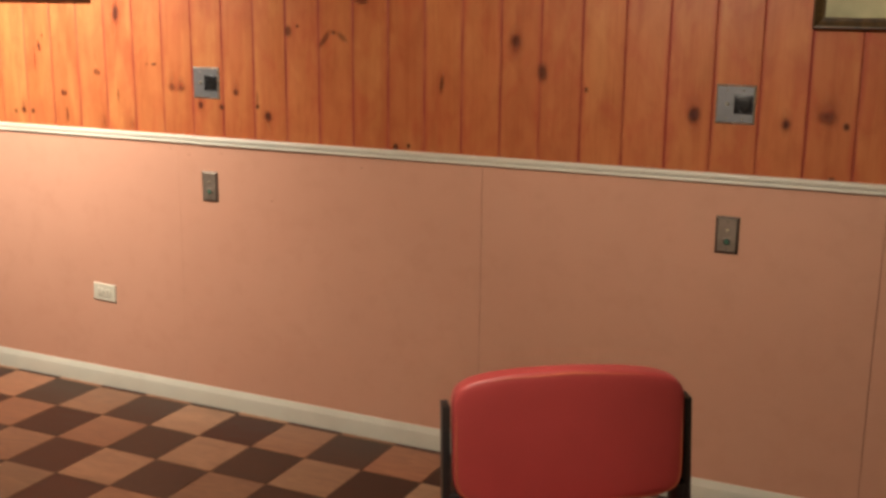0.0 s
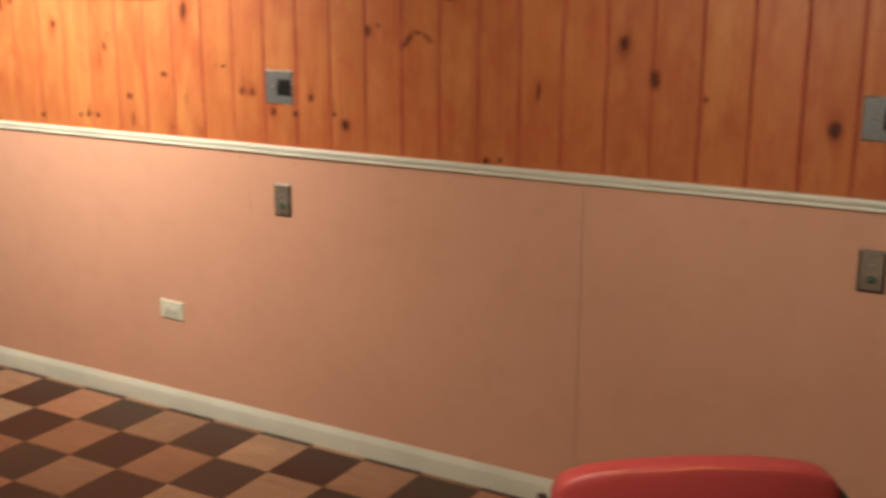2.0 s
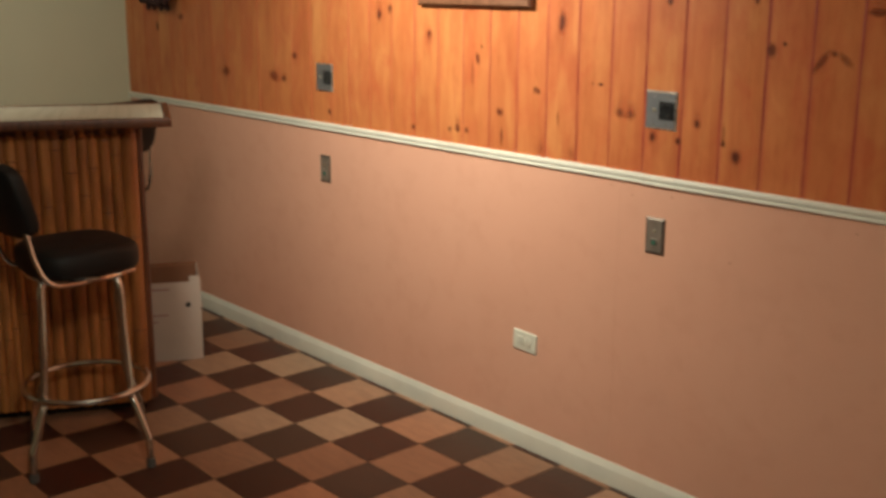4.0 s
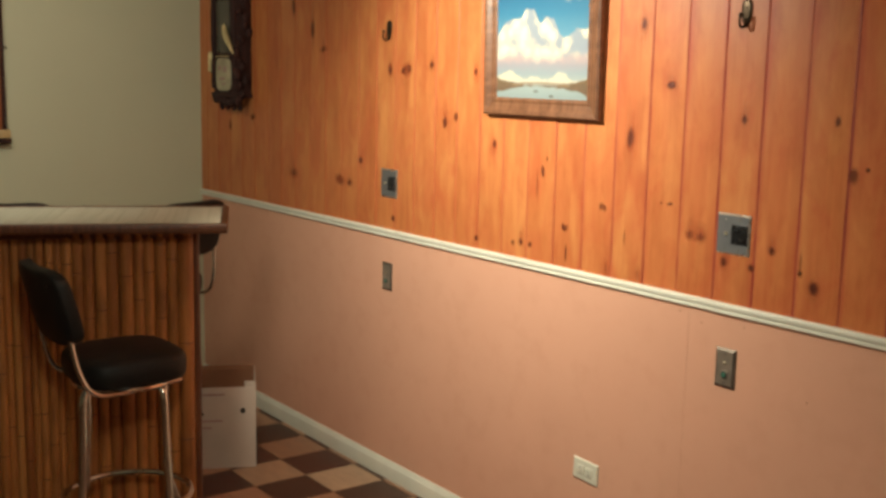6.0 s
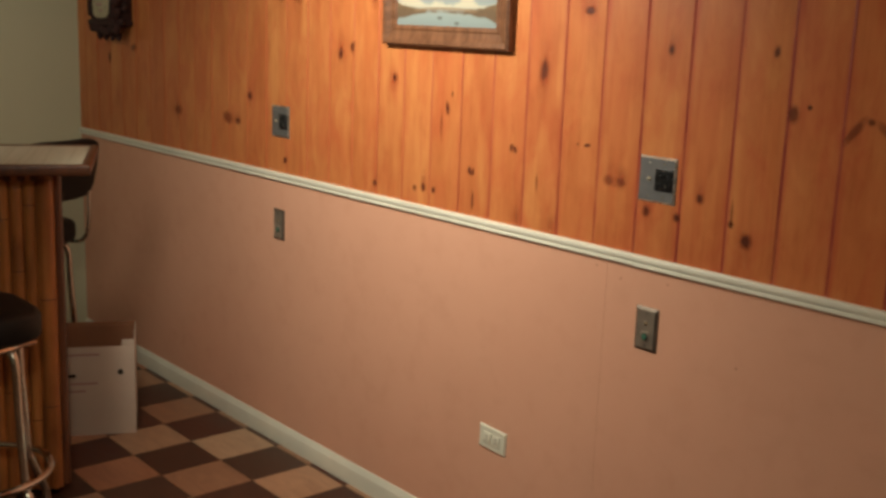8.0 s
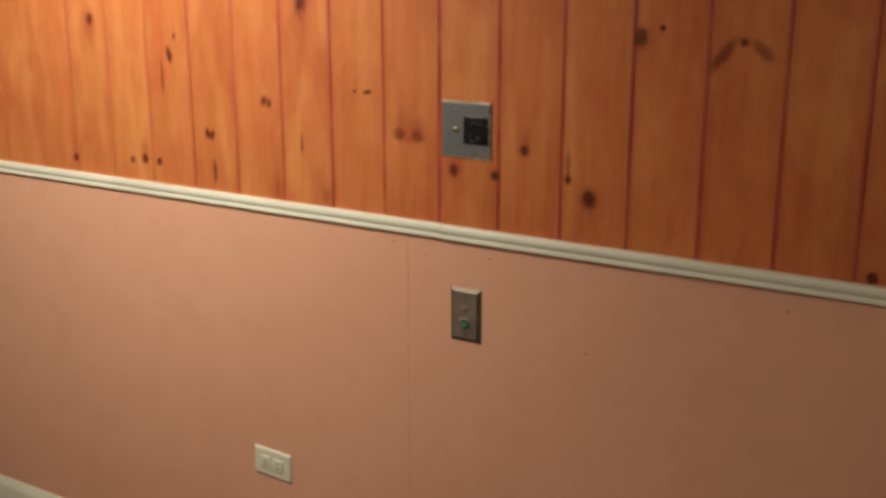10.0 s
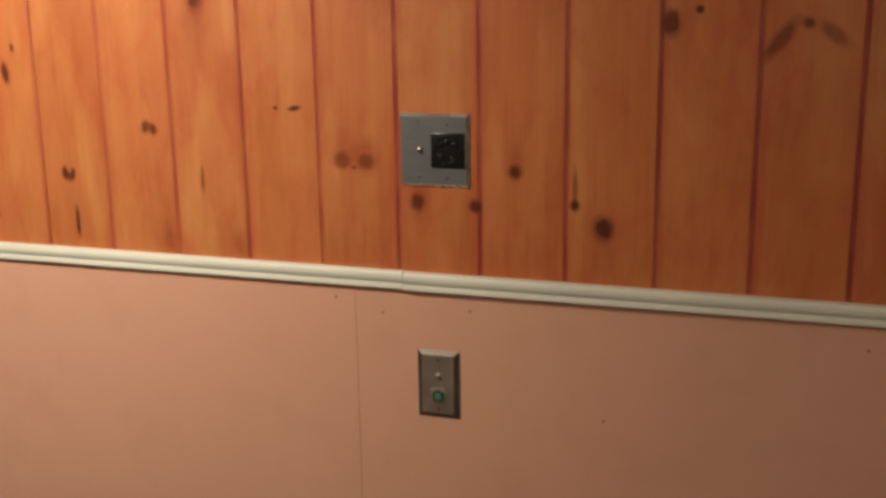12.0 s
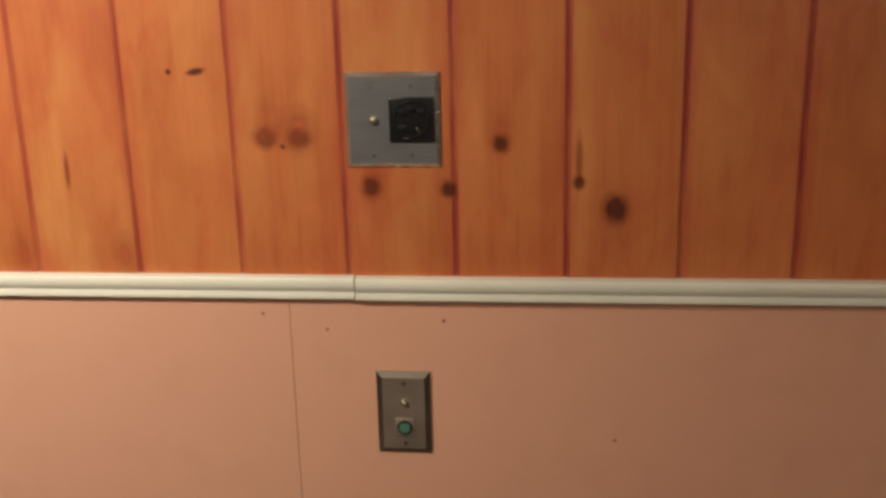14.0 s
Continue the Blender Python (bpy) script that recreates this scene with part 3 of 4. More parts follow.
# ---- bar stools ----
def bar_stool(m, legs_turn, back_up=0.0):
    st = thing("bar_stool", m, "chrome bar stool with padded black vinyl seat and low backrest", "stool", "stools at the bar")
    seat_z = 0.675
    seat = part("seat", bm_pad(0.36, 0.36, 0.110, 0.55, 0.45), M_BLACK, st, "thick black vinyl cushion")
    seat.location = (0, 0.0, seat_z + 0.048)

    def curve(c):
        x, y, z = c
        return (x, y - 0.055 + 0.9 * x * x - 0.10 * (z + 0.13), z)
    back = part("backrest", bm_pad(0.37, 0.055, 0.25, 0.3, 0.4, 40, 12, curve), M_BLACK, st, "curved black vinyl back pad")
    back.matrix_basis = pose(0, -0.185, seat_z + 0.285 + back_up, 9, 0, 0)
    back_z = seat_z + 0.165 + back_up
    ring = [(0.165 * math.cos(a), 0.165 * math.sin(a), seat_z - 0.004) for a in np.linspace(0, math.tau, 28, endpoint=False)]
    part("seat_rim", bm_tube(ring, 0.009, 8, closed=True), M_CHROME, st, "chrome rim under the seat")
    for s in (-1, 1):
        line = smooth_line([(s * 0.135, 0.14, seat_z + 0.0), (s * 0.165, -0.08, seat_z - 0.008), (s * 0.172, -0.165, seat_z + 0.012), (s * 0.165, -0.205, seat_z + 0.09), (s * 0.150, -0.225, back_z + 0.05)], 6)
        part("back_support", bm_tube(line, 0.0082, 8), M_CHROME, st)
    turn = Matrix.Rotation(radians(legs_turn), 4, "Z")
    for sx in (-1, 1):
        for sy in (-1, 1):
            k = 0.122
            line = smooth_line([(sx * k * 0.75, sy * k * 0.75, seat_z - 0.012), (sx * k, sy * k, seat_z - 0.03), (sx * 0.128, sy * 0.128, 0.50), (sx * 0.138, sy * 0.138, 0.27), (sx * 0.148, sy * 0.148, 0.225),
                                (sx * 0.180, sy * 0.180, 0.12), (sx * 0.186, sy * 0.186, 0.09), (sx * 0.188, sy * 0.188, 0.012)], 5)
            leg = part("leg", bm_tube([turn @ p for p in line], 0.0125, 10), M_CHROME, st)
            foot = turn @ Vector((sx * 0.188, sy * 0.188, 0.0175))
            part("rubber_foot", bm_disc(0.016, 0.035, foot, "z", 14, 0.003), M_RUBBER, leg, "grey rubber foot cap")
    ring = [(0.208 * math.cos(a), 0.208 * math.sin(a), 0.268) for a in np.linspace(0, math.tau, 40, endpoint=False)]
    part("foot_ring", bm_tube(ring, 0.0105, 8, closed=True), M_CHROME, st, "chrome foot ring")
    part("swivel_plate", bm_box((0.22, 0.22, 0.02), (0, 0, seat_z - 0.014), 0.004), M_CHROME, st)
    return st


stool = bar_stool(pose(-3.757, 2.125, 0, 0, 0, 0), -21.7)
high = bar_stool(pose(-4.993, 2.727, 0, 0, 0, BAR_TURN + 46), 0, 0.042)
copy_thing(high, pose(-5.28, 2.20, 0, 0, 0, BAR_TURN + 6))


# ---- cardboard box beside the bar ----
def cardboard_box(m):
    bx = thing("cardboard_box", m, "open white cardboard carton with brown inside on the floor", "box")
    w, d, h, t = 0.36, 0.32, 0.355, 0.004
    part("front_panel", bm_box((w, t, h), (-w / 2, t / 2, h / 2), 0.001), M_CARD, bx, "white printed cardboard")
    part("back_panel", bm_box((w, t, h + 0.012), (-w / 2, d - t / 2, h / 2 + 0.006), 0.001), M_CARDIN, bx)
    part("side_panel", bm_box((t, d - 2 * t, h + 0.006), (-t / 2, d / 2, h / 2 + 0.003), 0.001), M_CARD, bx)
    part("side_panel", bm_box((t, d - 2 * t, h), (-w + t / 2, d / 2, h / 2), 0.001), M_CARD, bx)
    part("liner", bm_box((w - 2 * t, 0.002, h - 0.01), (-w / 2, d - t - 0.002, h / 2)), M_CARDIN, bx)
    part("liner", bm_box((0.002, d - 2 * t - 0.006, h), (-w + t + 0.002, d / 2, h / 2)), M_CARDIN, bx)
    part("bottom_panel", bm_box((w - 2 * t, d - 2 * t, t), (-w / 2, d / 2, t / 2 + 0.001)), M_CARDIN, bx)
    part("corner_flap", bm_box((0.045, t, 0.030), (-0.025, t + 0.003, h + 0.009), 0.001), M_CARD, bx)
    part("hand_hole", bm_disc(0.011, 0.003, (-0.055, -0.0008, 0.252), "y", 14), M_SHADOW, bx, "dark punched hole")
    part("hand_hole", bm_box((0.032, 0.003, 0.014), (-0.235, -0.0008, 0.242), 0.003), M_SHADOW, bx)
    for x, z, s in ((-0.2, 0.325, 0.14), (-0.19, 0.21, 0.10), (-0.22, 0.18, 0.07)):
        part("print", bm_box((s, 0.0012, 0.008), (x, -0.0003, z)), M_INK, bx, "faded printed bar")
    return bx


cardboard_box(pose(-4.394, 2.925, 0, 0, 0, BAR_TURN))


# ---- red chair ----
def side_chair(m):
    ch = thing("side_chair", m, "red vinyl padded side chair with black metal frame", "chair")

    def crown(c):
        x, y, z = c
        if z > 0:
            z *= 1.0 - 3.4 * x * x
        return (x, y + 0.35 * x * x + 0.10 * z, z)
    back = part("backrest", bm_pad(0.488, 0.055, 0.28, 0.22, 0.26, 48, 20, crown), M_RED, ch, "red vinyl back pad with a bowed top")
    back.location = (0, 0.20, 0.690)
    pipe = [Vector((0.236 * math.copysign(abs(math.cos(a)) ** 0.24, math.cos(a)), 0, 0.133 * math.copysign(abs(math.sin(a)) ** 0.24, math.sin(a)))) for a in np.linspace(0, math.tau, 72, endpoint=False)]
    pipe = [(p.x, 0.20 + 0.35 * p.x * p.x + 0.10 * p.z - 0.021, 0.690 + p.z * (1 - 3.4 * p.x * p.x if p.z > 0 else 1)) for p in pipe]
    part("piping", bm_tube(pipe, 0.0035, 6, closed=True), M_PIPING, back).matrix_parent_inverse = Matrix.Translation((0, -0.20, -0.690))
    seat = part("seat", bm_pad(0.48, 0.45, 0.075, 0.3, 0.4), M_RED, ch, "red vinyl seat pad")
    seat.location = (0, -0.02, 0.445)
    for s in (-1, 1):
        # flat bar on edge, rising from the seat rail and leaning back
        post = bm_box((0.016, 0.040, 0.34), (0, 0, 0), 0.0022)
        for v in post.verts:
            v.co = Vector((s * 0.2560 + v.co.x, 0.216 + v.co.y + 0.13 * v.co.z, 0.582 + v.co.z + (0.05 * v.co.y if v.co.z > 0 else 0)))
        part("back_post", post, M_POST, ch, "flat black metal upright")
        part("bracket", bm_box((0.030, 0.034, 0.055), (s * 0.236, 0.205, 0.545), 0.006), M_POST, ch)
        part("leg", bm_tube([(s * 0.235, 0.16, 0.41), (s * 0.245, 0.22, 0.0)], 0.011, 10), M_POST, ch)
        part("leg", bm_tube([(s * 0.235, -0.18, 0.41), (s * 0.245, -0.23, 0.0)], 0.011, 10), M_POST, ch)
        part("side_rail", bm_tube([(s * 0.235, -0.19, 0.405), (s * 0.235, 0.17, 0.405)], 0.010, 8), M_POST, ch)
    for y in (-0.17, 0.15):
        part("cross_rail", bm_tube([(-0.252, y, 0.402), (0.252, y, 0.402)], 0.010, 8), M_POST, ch)
    return ch


side_chair(pose(-0.321, 1.899, 0.0, 0, 0, 32.5))


# ---- socket plates ----
def plate_bm(w, h, t=0.0055, lip=0.0045):
    """A pressed plate with sloping edges, its back on y = 0, facing -y."""
    bm = bmesh.new()
    a = [bm.verts.new((sx * w / 2, 0, sz * h / 2)) for sx, sz in ((-1, -1), (1, -1), (1, 1), (-1, 1))]
    m = [bm.verts.new((sx * w / 2, -t * 0.35, sz * h / 2)) for sx, sz in ((-1, -1), (1, -1), (1, 1), (-1, 1))]
    b = [bm.verts.new((sx * (w / 2 - lip), -t, sz * (h / 2 - lip))) for sx, sz in ((-1, -1), (1, -1), (1, 1), (-1, 1))]
    for p, q in ((a, m), (m, b)):
        for i in range(4):
            bm.faces.new((p[i], p[(i + 1) % 4], q[(i + 1) % 4], q[i]))
    bm.faces.new(b)
    bm.faces.new(a[::-1])
    bmesh.ops.recalc_face_normals(bm, faces=bm.faces[:])
    for f in bm.faces:
        f.material_index = 1 if 0.05 < abs(f.normal.y) < 0.95 else 0
    return bm


def screw(parent, x, z, y, r=0.0035, material=None):
    part("screw", joined(bm_disc(r, 0.002, (x, y, z), "y", 12, 0.0005), bm_box((r * 1.5, 0.0012, 0.0008), (x, y - 0.001, z))), material or M_BRASS, parent)


def double_plate(m):
    p = thing("wall_plate", m, "square brushed steel wall plate with a black socket insert", "wall plate", "double wall plates")
    part("cover", plate_bm(0.1143, 0.1143, 0.006, 0.0048), M_STEEL, p, smooth=False).data.materials.append(M_EDGE)
    part("socket", bm_box((0.055, 0.006, 0.055), (0.0235, -0.0052, 0.0005), 0.002), M_PLUG, p, "black square socket")
    part("socket_ring", bm_tube([(0.0235 + 0.021 * math.cos(a), -0.0082, 0.002 + 0.021 * math.sin(a)) for a in np.linspace(0, math.tau, 24, endpoint=False)], 0.0016, 6, closed=True), M_PLUG, p)
    pin = part("socket_pin", bm_box((0.0022, 0.004, 0.010), (0, 0, 0), 0.0006), M_CHROME, p, "bright metal contact")
    pin.matrix_basis = pose(0.0315, -0.0095, -0.012, 0, -35, 0)
    for x, z in ((0.012, 0.010), (0.035, 0.010), (0.0235, 0.014), (0.012, -0.009)):
        part("socket_lug", bm_box((0.009, 0.003, 0.007), (x, -0.0088, z), 0.001), M_PLUG, p)
    part("socket_pin", bm_box((0.007, 0.003, 0.0015), (0.016, -0.0085, -0.021), 0.0005), M_CHROME, p)
    part("knob", bm_pad(0.0095, 0.010, 0.0095, 1, 1, 14, 10), M_BRASS, p, "small brass knob").location = (-0.0225, -0.0075, 0.001)
    for x in (-0.024, 0.022):
        for z in (0.041, -0.042):
            screw(p, x, z, -0.0055, 0.0030, M_EDGE)
    return p


def single_plate(m):
    p = thing("wall_plate", m, "upright brushed steel wall plate with a round green jack", "wall plate", "single wall plates")
    part("cover", plate_bm(0.070, 0.1143, 0.0075, 0.0075), M_AGED, p, smooth=False).data.materials.append(M_DULL)
    part("jack_mount", bm_box((0.025, 0.003, 0.026), (0.001, -0.0077, -0.019), 0.001), M_AGED, p)
    part("jack_ring", bm_disc(0.0105, 0.004, (0.001, -0.0090, -0.019), "y", 8, 0.0008), M_PLUG, p)
    part("jack", bm_disc(0.0075, 0.005, (0.001, -0.0097, -0.019), "y", 16, 0.001), M_JACK, p, "green round jack")
    part("knob", bm_pad(0.0085, 0.010, 0.0085, 1, 1, 14, 10), M_BRASS, p, "small brass knob").location = (0.001, -0.0092, 0.0165)
    screw(p, 0.001, -0.042, -0.0073, 0.0028, M_DULL)
    screw(p, 0.001, 0.042, -0.0073, 0.0030, M_DULL)
    return p


d = double_plate(pose(-2.267, WY, 1.2545))
copy_thing(d, pose(-3.992, WY, 1.240))
copy_thing(d, pose(-0.364, WY, 1.268))
s = single_plate(pose(-2.266, WY, 0.8715))
copy_thing(s, pose(-3.998, WY, 0.858))
copy_thing(s, pose(-0.362, WY, 0.876))


def outlet(m):
    o = thing("power_outlet", m, "white plastic power outlet low on the salmon wall", "outlet")
    part("cover", plate_bm(0.1143, 0.072, 0.006, 0.004), M_WHITE, o).data.materials.append(M_WHITE)
    for x in (-0.0195, 0.0195):
        part("receptacle", bm_box((0.030, 0.004, 0.034), (x, -0.0065, 0), 0.0015), M_WHITE, o)
        for z in (-0.006, 0.006):
            part("slot", bm_box((0.009, 0.0012, 0.002), (x, -0.0083, z)), M_SHADOW, o)
    screw(o, 0, 0, -0.0065, 0.0025, M_WHITE)
    return o


outlet(pose(-2.807, WY, 0.396, 0, 2.5, 0))


# ---- pictures, hooks, clock, shelf ----
def framed_picture(m, w, h, face, frame_mat, canvas, label, depth=0.034):
    """w, h: outer size; face: the frame's width. The back lies on y = 0."""
    pic = thing("framed_picture", m, label, "picture")
    prof = [(0, 0), (0, -depth * 0.75), (face * 0.10, -depth), (face * 0.26, -depth * 0.93), (face * 0.36, -depth * 0.70), (face * 0.72, -depth * 0.52), (face * 0.80, -depth * 0.62), (face * 0.93, -depth * 0.55), (face, -depth * 0.35), (face, 0)]
    for k, (ln, off) in enumerate(((w, h), (h, w), (w, h), (h, w))):
        bm = bmesh.new()
        ends = []
        for s in (-1, 1):
            ends.append([bm.verts.new((s * (ln / 2 - a), y, -off / 2 + a)) for a, y in prof])
        n = len(prof)
        for i in range(n):
            bm.faces.new((ends[0][i], ends[0][(i + 1) % n], ends[1][(i + 1) % n], ends[1][i]))
        bm.faces.new(ends[0])
        bm.faces.new(ends[1][::-1])
        bmesh.ops.recalc_face_normals(bm, faces=bm.faces[:])
        bar = part("frame_member", bm, frame_mat, pic)
        bar.matrix_basis = pose(0, 0, 0, 0, -90 * k, 0)
    part("canvas", bm_box((w - 2 * face + 0.01, 0.006, h - 2 * face + 0.01), (0, -0.008, 0)), canvas, pic, "painted canvas")
    part("hanging_batten", bm_box((w * 0.6, 0.012, 0.022), (0, 0.001, h * 0.32), 0.002), frame_mat, pic)
    return pic


framed_picture(pose(-3.083, WY - 0.006, 1.782, 1.0, 0, 0), 0.570, 0.476, 0.0625, M_FRAME, M_SEA, "seascape with heaped white clouds in a brown wooden frame", 0.027)
framed_picture(pose(0.155, WY - 0.006, 1.720), 0.64, 0.46, 0.034, M_FRAME2, M_FIELD, "pale green landscape in a dark gilt frame", 0.022)


def coat_hook(m):
    hk = thing("coat_hook", m, "dark bronze coat hook screwed to the pine boards", "hook", "coat hooks")
    plate = bm_pad(0.034, 0.008, 0.076, 0.8, 0.8, 20, 10)
    for v in plate.verts:
        v.co.x *= 0.70 + 0.6 * (v.co.z / 0.076 + 0.5)
        v.co.z += 0.012
    part("back_plate", plate, M_BRONZE, hk)
    line = smooth_line([(0, -0.003, 0.0), (0, -0.007, -0.018), (0, -0.016, -0.026), (0, -0.026, -0.020), (0, -0.029, -0.006), (0, -0.026, 0.004)], 5)
    part("prong", bm_tube(line, 0.0036, 8), M_BRONZE, hk)
    tip = part("prong_tip", bm_pad(0.013, 0.013, 0.013, 1, 1, 12, 8), M_BRONZE, hk)
    tip.location = (0, -0.0255, 0.007)
    screw(hk, 0, 0.027, -0.005, 0.004, M_BRONZE)
    return hk


hk = coat_hook(pose(-2.268, WY - 0.002, 1.845))
copy_thing(hk, pose(-4.005, WY - 0.002, 1.835))


def wall_clock(m):
    ck = thing("wall_clock", m, "dark carved wooden wall clock with gilt ornaments and glazed front", "clock")
    w, dp = 0.25, 0.085
    part("case", bm_box((w, dp, 0.50), (0, -dp / 2, 0.33), 0.006), M_CLOCK, ck, "dark mahogany case")
    for z, ww, hh in ((0.072, w + 0.02, 0.022), (0.590, w + 0.03, 0.025)):
        part("moulding", bm_box((ww, dp + (ww - w) * 0.5, hh), (0, -(dp + (ww - w) * 0.5) / 2, z), 0.005), M_CLOCK, ck)
    part("door_panel", bm_box((0.145, 0.005, 0.250), (-0.01, -dp - 0.001, 0.400), 0.001), M_CLOCKGLASS, ck, "dim glazed panel")
    dial = bm_pad(0.165, 0.010, 0.160, 0.4, 0.5, 28, 12)
    part("dial", dial, M_DIAL, ck, "cream lower dial panel").location = (-0.005, -dp - 0.003, 0.170)
    for x, z, ww, hh in ((-0.035, 0.20, 0.03, 0.02), (0.02, 0.195, 0.035, 0.028), (-0.01, 0.15, 0.06, 0.012), (0.005, 0.125, 0.04, 0.010)):
        part("dial_mark", bm_box((ww, 0.003, hh), (x, -dp - 0.0075, z), 0.001), M_INK, ck, "faded painted mark")
    part("dial_trim", bm_box((0.14, 0.006, 0.004), (-0.01, -dp - 0.006, 0.258)), M_GILT, ck)
    for x in (-0.115, 0.115):
        line = [(x, -dp - 0.004, 0.10), (x, -dp - 0.004, 0.30), (x, -dp - 0.004, 0.56)]
        part("column", bm_tube(smooth_line(line, 5), 0.013, 10, radii=[0.010, 0.014, 0.011, 0.014, 0.010, 0.010, 0.014, 0.012, 0.014, 0.010, 0.010]), M_CLOCK, ck)
    for x in (-0.10, -0.035, 0.035, 0.10):
        part("finial", bm_tube([(x, -dp / 2 - 0.01, 0.05), (x, -dp / 2 - 0.01, 0.035), (x, -dp / 2 - 0.01, 0.02), (x, -dp / 2 - 0.01, 0.004), (x, -dp / 2 - 0.01, -0.006)], 0.01, 10, radii=[0.010, 0.006, 0.015, 0.012, 0.003]), M_CLOCK, ck)
    rng = random.Random(3)
    for x, z, s in ((-0.02, 0.555, 0.03), (0.02, 0.575, 0.028), (-0.045, 0.57, 0.024), (0.0, 0.60, 0.026), (0.045, 0.55, 0.02), (-0.13, 0.255, 0.022), (-0.135, 0.225, 0.02), (-0.14, 0.195, 0.016)):
        o = part("ornament", bm_pad(s * 1.2, s * 0.8, s * rng.uniform(1.0, 1.8), 0.9, 0.9, 12, 8), M_GILT, ck, "gilt ornament")
        o.matrix_basis = pose(x, -dp - 0.014, z, 0, rng.uniform(-40, 40), 0) @ Matrix.Scale(1.35, 4)
    for k in range(34):
        u = k / 34
        side = 1 if k % 2 else -1
        z = 0.06 + 0.56 * u
        lump = part("carving", bm_pad(0.042, 0.034, rng.uniform(0.035, 0.065), 0.9, 0.8, 10, 7), M_CLOCK, ck)
        lump.matrix_basis = pose(side * rng.uniform(0.108, 0.135), -rng.uniform(0.015, dp), z, rng.uniform(-30, 30), rng.uniform(-40, 40), 0)
    for k in range(7):
        lump = part("carving", bm_pad(0.05, 0.04, rng.uniform(0.03, 0.06), 0.9, 0.8, 10, 7), M_CLOCK, ck)
        lump.matrix_basis = pose(-0.12 + 0.04 * k, -dp + 0.012, 0.045 + rng.uniform(-0.012, 0.012), 0, rng.uniform(-40, 40), 0)
    line = smooth_line([(0.02, -dp - 0.012, 0.405), (0.06, -dp - 0.022, 0.360), (0.115, -dp - 0.03, 0.315), (0.145, -dp - 0.025, 0.270)], 5)
    part("ribbon", bm_tube(line, 0.008, 8, radii=[0.003 + 0.0125 * math.sin(math.pi * min(1, 0.15 + i / 17)) for i in range(len(line))]), M_GILT, ck, "pale gilt tassel")
    part("hanger", bm_tube(smooth_line([(0.0, -dp - 0.01, 0.61), (0.01, -dp - 0.012, 0.64), (0.0, -0.05, 0.67)], 5), 0.006, 8), M_GILT, ck)
    return ck


wall_clock(pose(-5.33, WY, 1.487))


def wall_shelf(m):
    """Seen end on: local x runs along the wall, the back lies on y = 0."""
    sh = thing("wall_shelf", m, "red-brown wooden wall rack with cream mugs on the cream wall", "shelf")
    part("side_board", bm_box((0.018, 0.05, 0.80), (-0.009, -0.025, 0.46), 0.003), M_CLOCK, sh, "dark side board")
    part("side_board", bm_box((0.018, 0.05, 0.80), (-0.64, -0.025, 0.46), 0.003), M_CLOCK, sh)
    part("face_stile", bm_box((0.055, 0.010, 0.79), (-0.048, -0.046, 0.46), 0.002), M_CABINET, sh)
    part("back_board", bm_box((0.61, 0.010, 0.78), (-0.325, -0.006, 0.46), 0.002), M_CABINET, sh)
    for z in (0.06, 0.32, 0.58, 0.85):
        part("rack_rail", bm_box((0.60, 0.045, 0.018), (-0.325, -0.030, z), 0.003), M_CABINET, sh)
    part("base_board", bm_box((0.67, 0.075, 0.022), (-0.322, -0.038, 0.011), 0.004), M_CLOCK, sh)
    part("catch", joined(bm_box((0.004, 0.014, 0.022), (0.002, -0.028, 0.45), 0.001), bm_tube([(0.003, -0.028, 0.452), (0.014, -0.030, 0.450), (0.018, -0.030, 0.442)], 0.003, 8)), M_BRONZE, sh, "small dark metal catch")
    part("corner_block", bm_box((0.055, 0.060, 0.042), (-0.015, -0.034, 0.0435), 0.004), M_TAN, sh, "tan wooden block")
    return sh


wall_shelf(pose(WX, 2.315, 1.315, 0, 0, 90))


def mug(m):
    g = thing("mug", m, "cream glazed mug on the wall rack", "mug", "mugs on the rack")
    body = bm_tube([(0, 0, 0), (0, 0, 0.004), (0, 0, 0.03), (0, 0, 0.07), (0, 0, 0.085)], 0.03, 16, radii=[0.012, 0.016, 0.018, 0.017, 0.018])
    part("cup", body, M_MUG, g)
    part("handle", bm_tube(smooth_line([(0.016, 0, 0.02), (0.030, 0, 0.03), (0.030, 0, 0.055), (0.016, 0, 0.065)], 4), 0.003, 6), M_MUG, g)
    return g


mg = mug(pose(WX + 0.036, 2.215, 1.384, 0, 0, 90))
for z in (1.644, 1.904):
    copy_thing(mg, pose(WX + 0.036, 2.21, z, 0, 0, 90))
    copy_thing(mg, pose(WX + 0.036, 2.10, z, 0, 0, 90))


# ---- boards, panels and tiles ----
PITCH, SEAM = 0.1356, -2.330
BOARD_FROM = 1.040


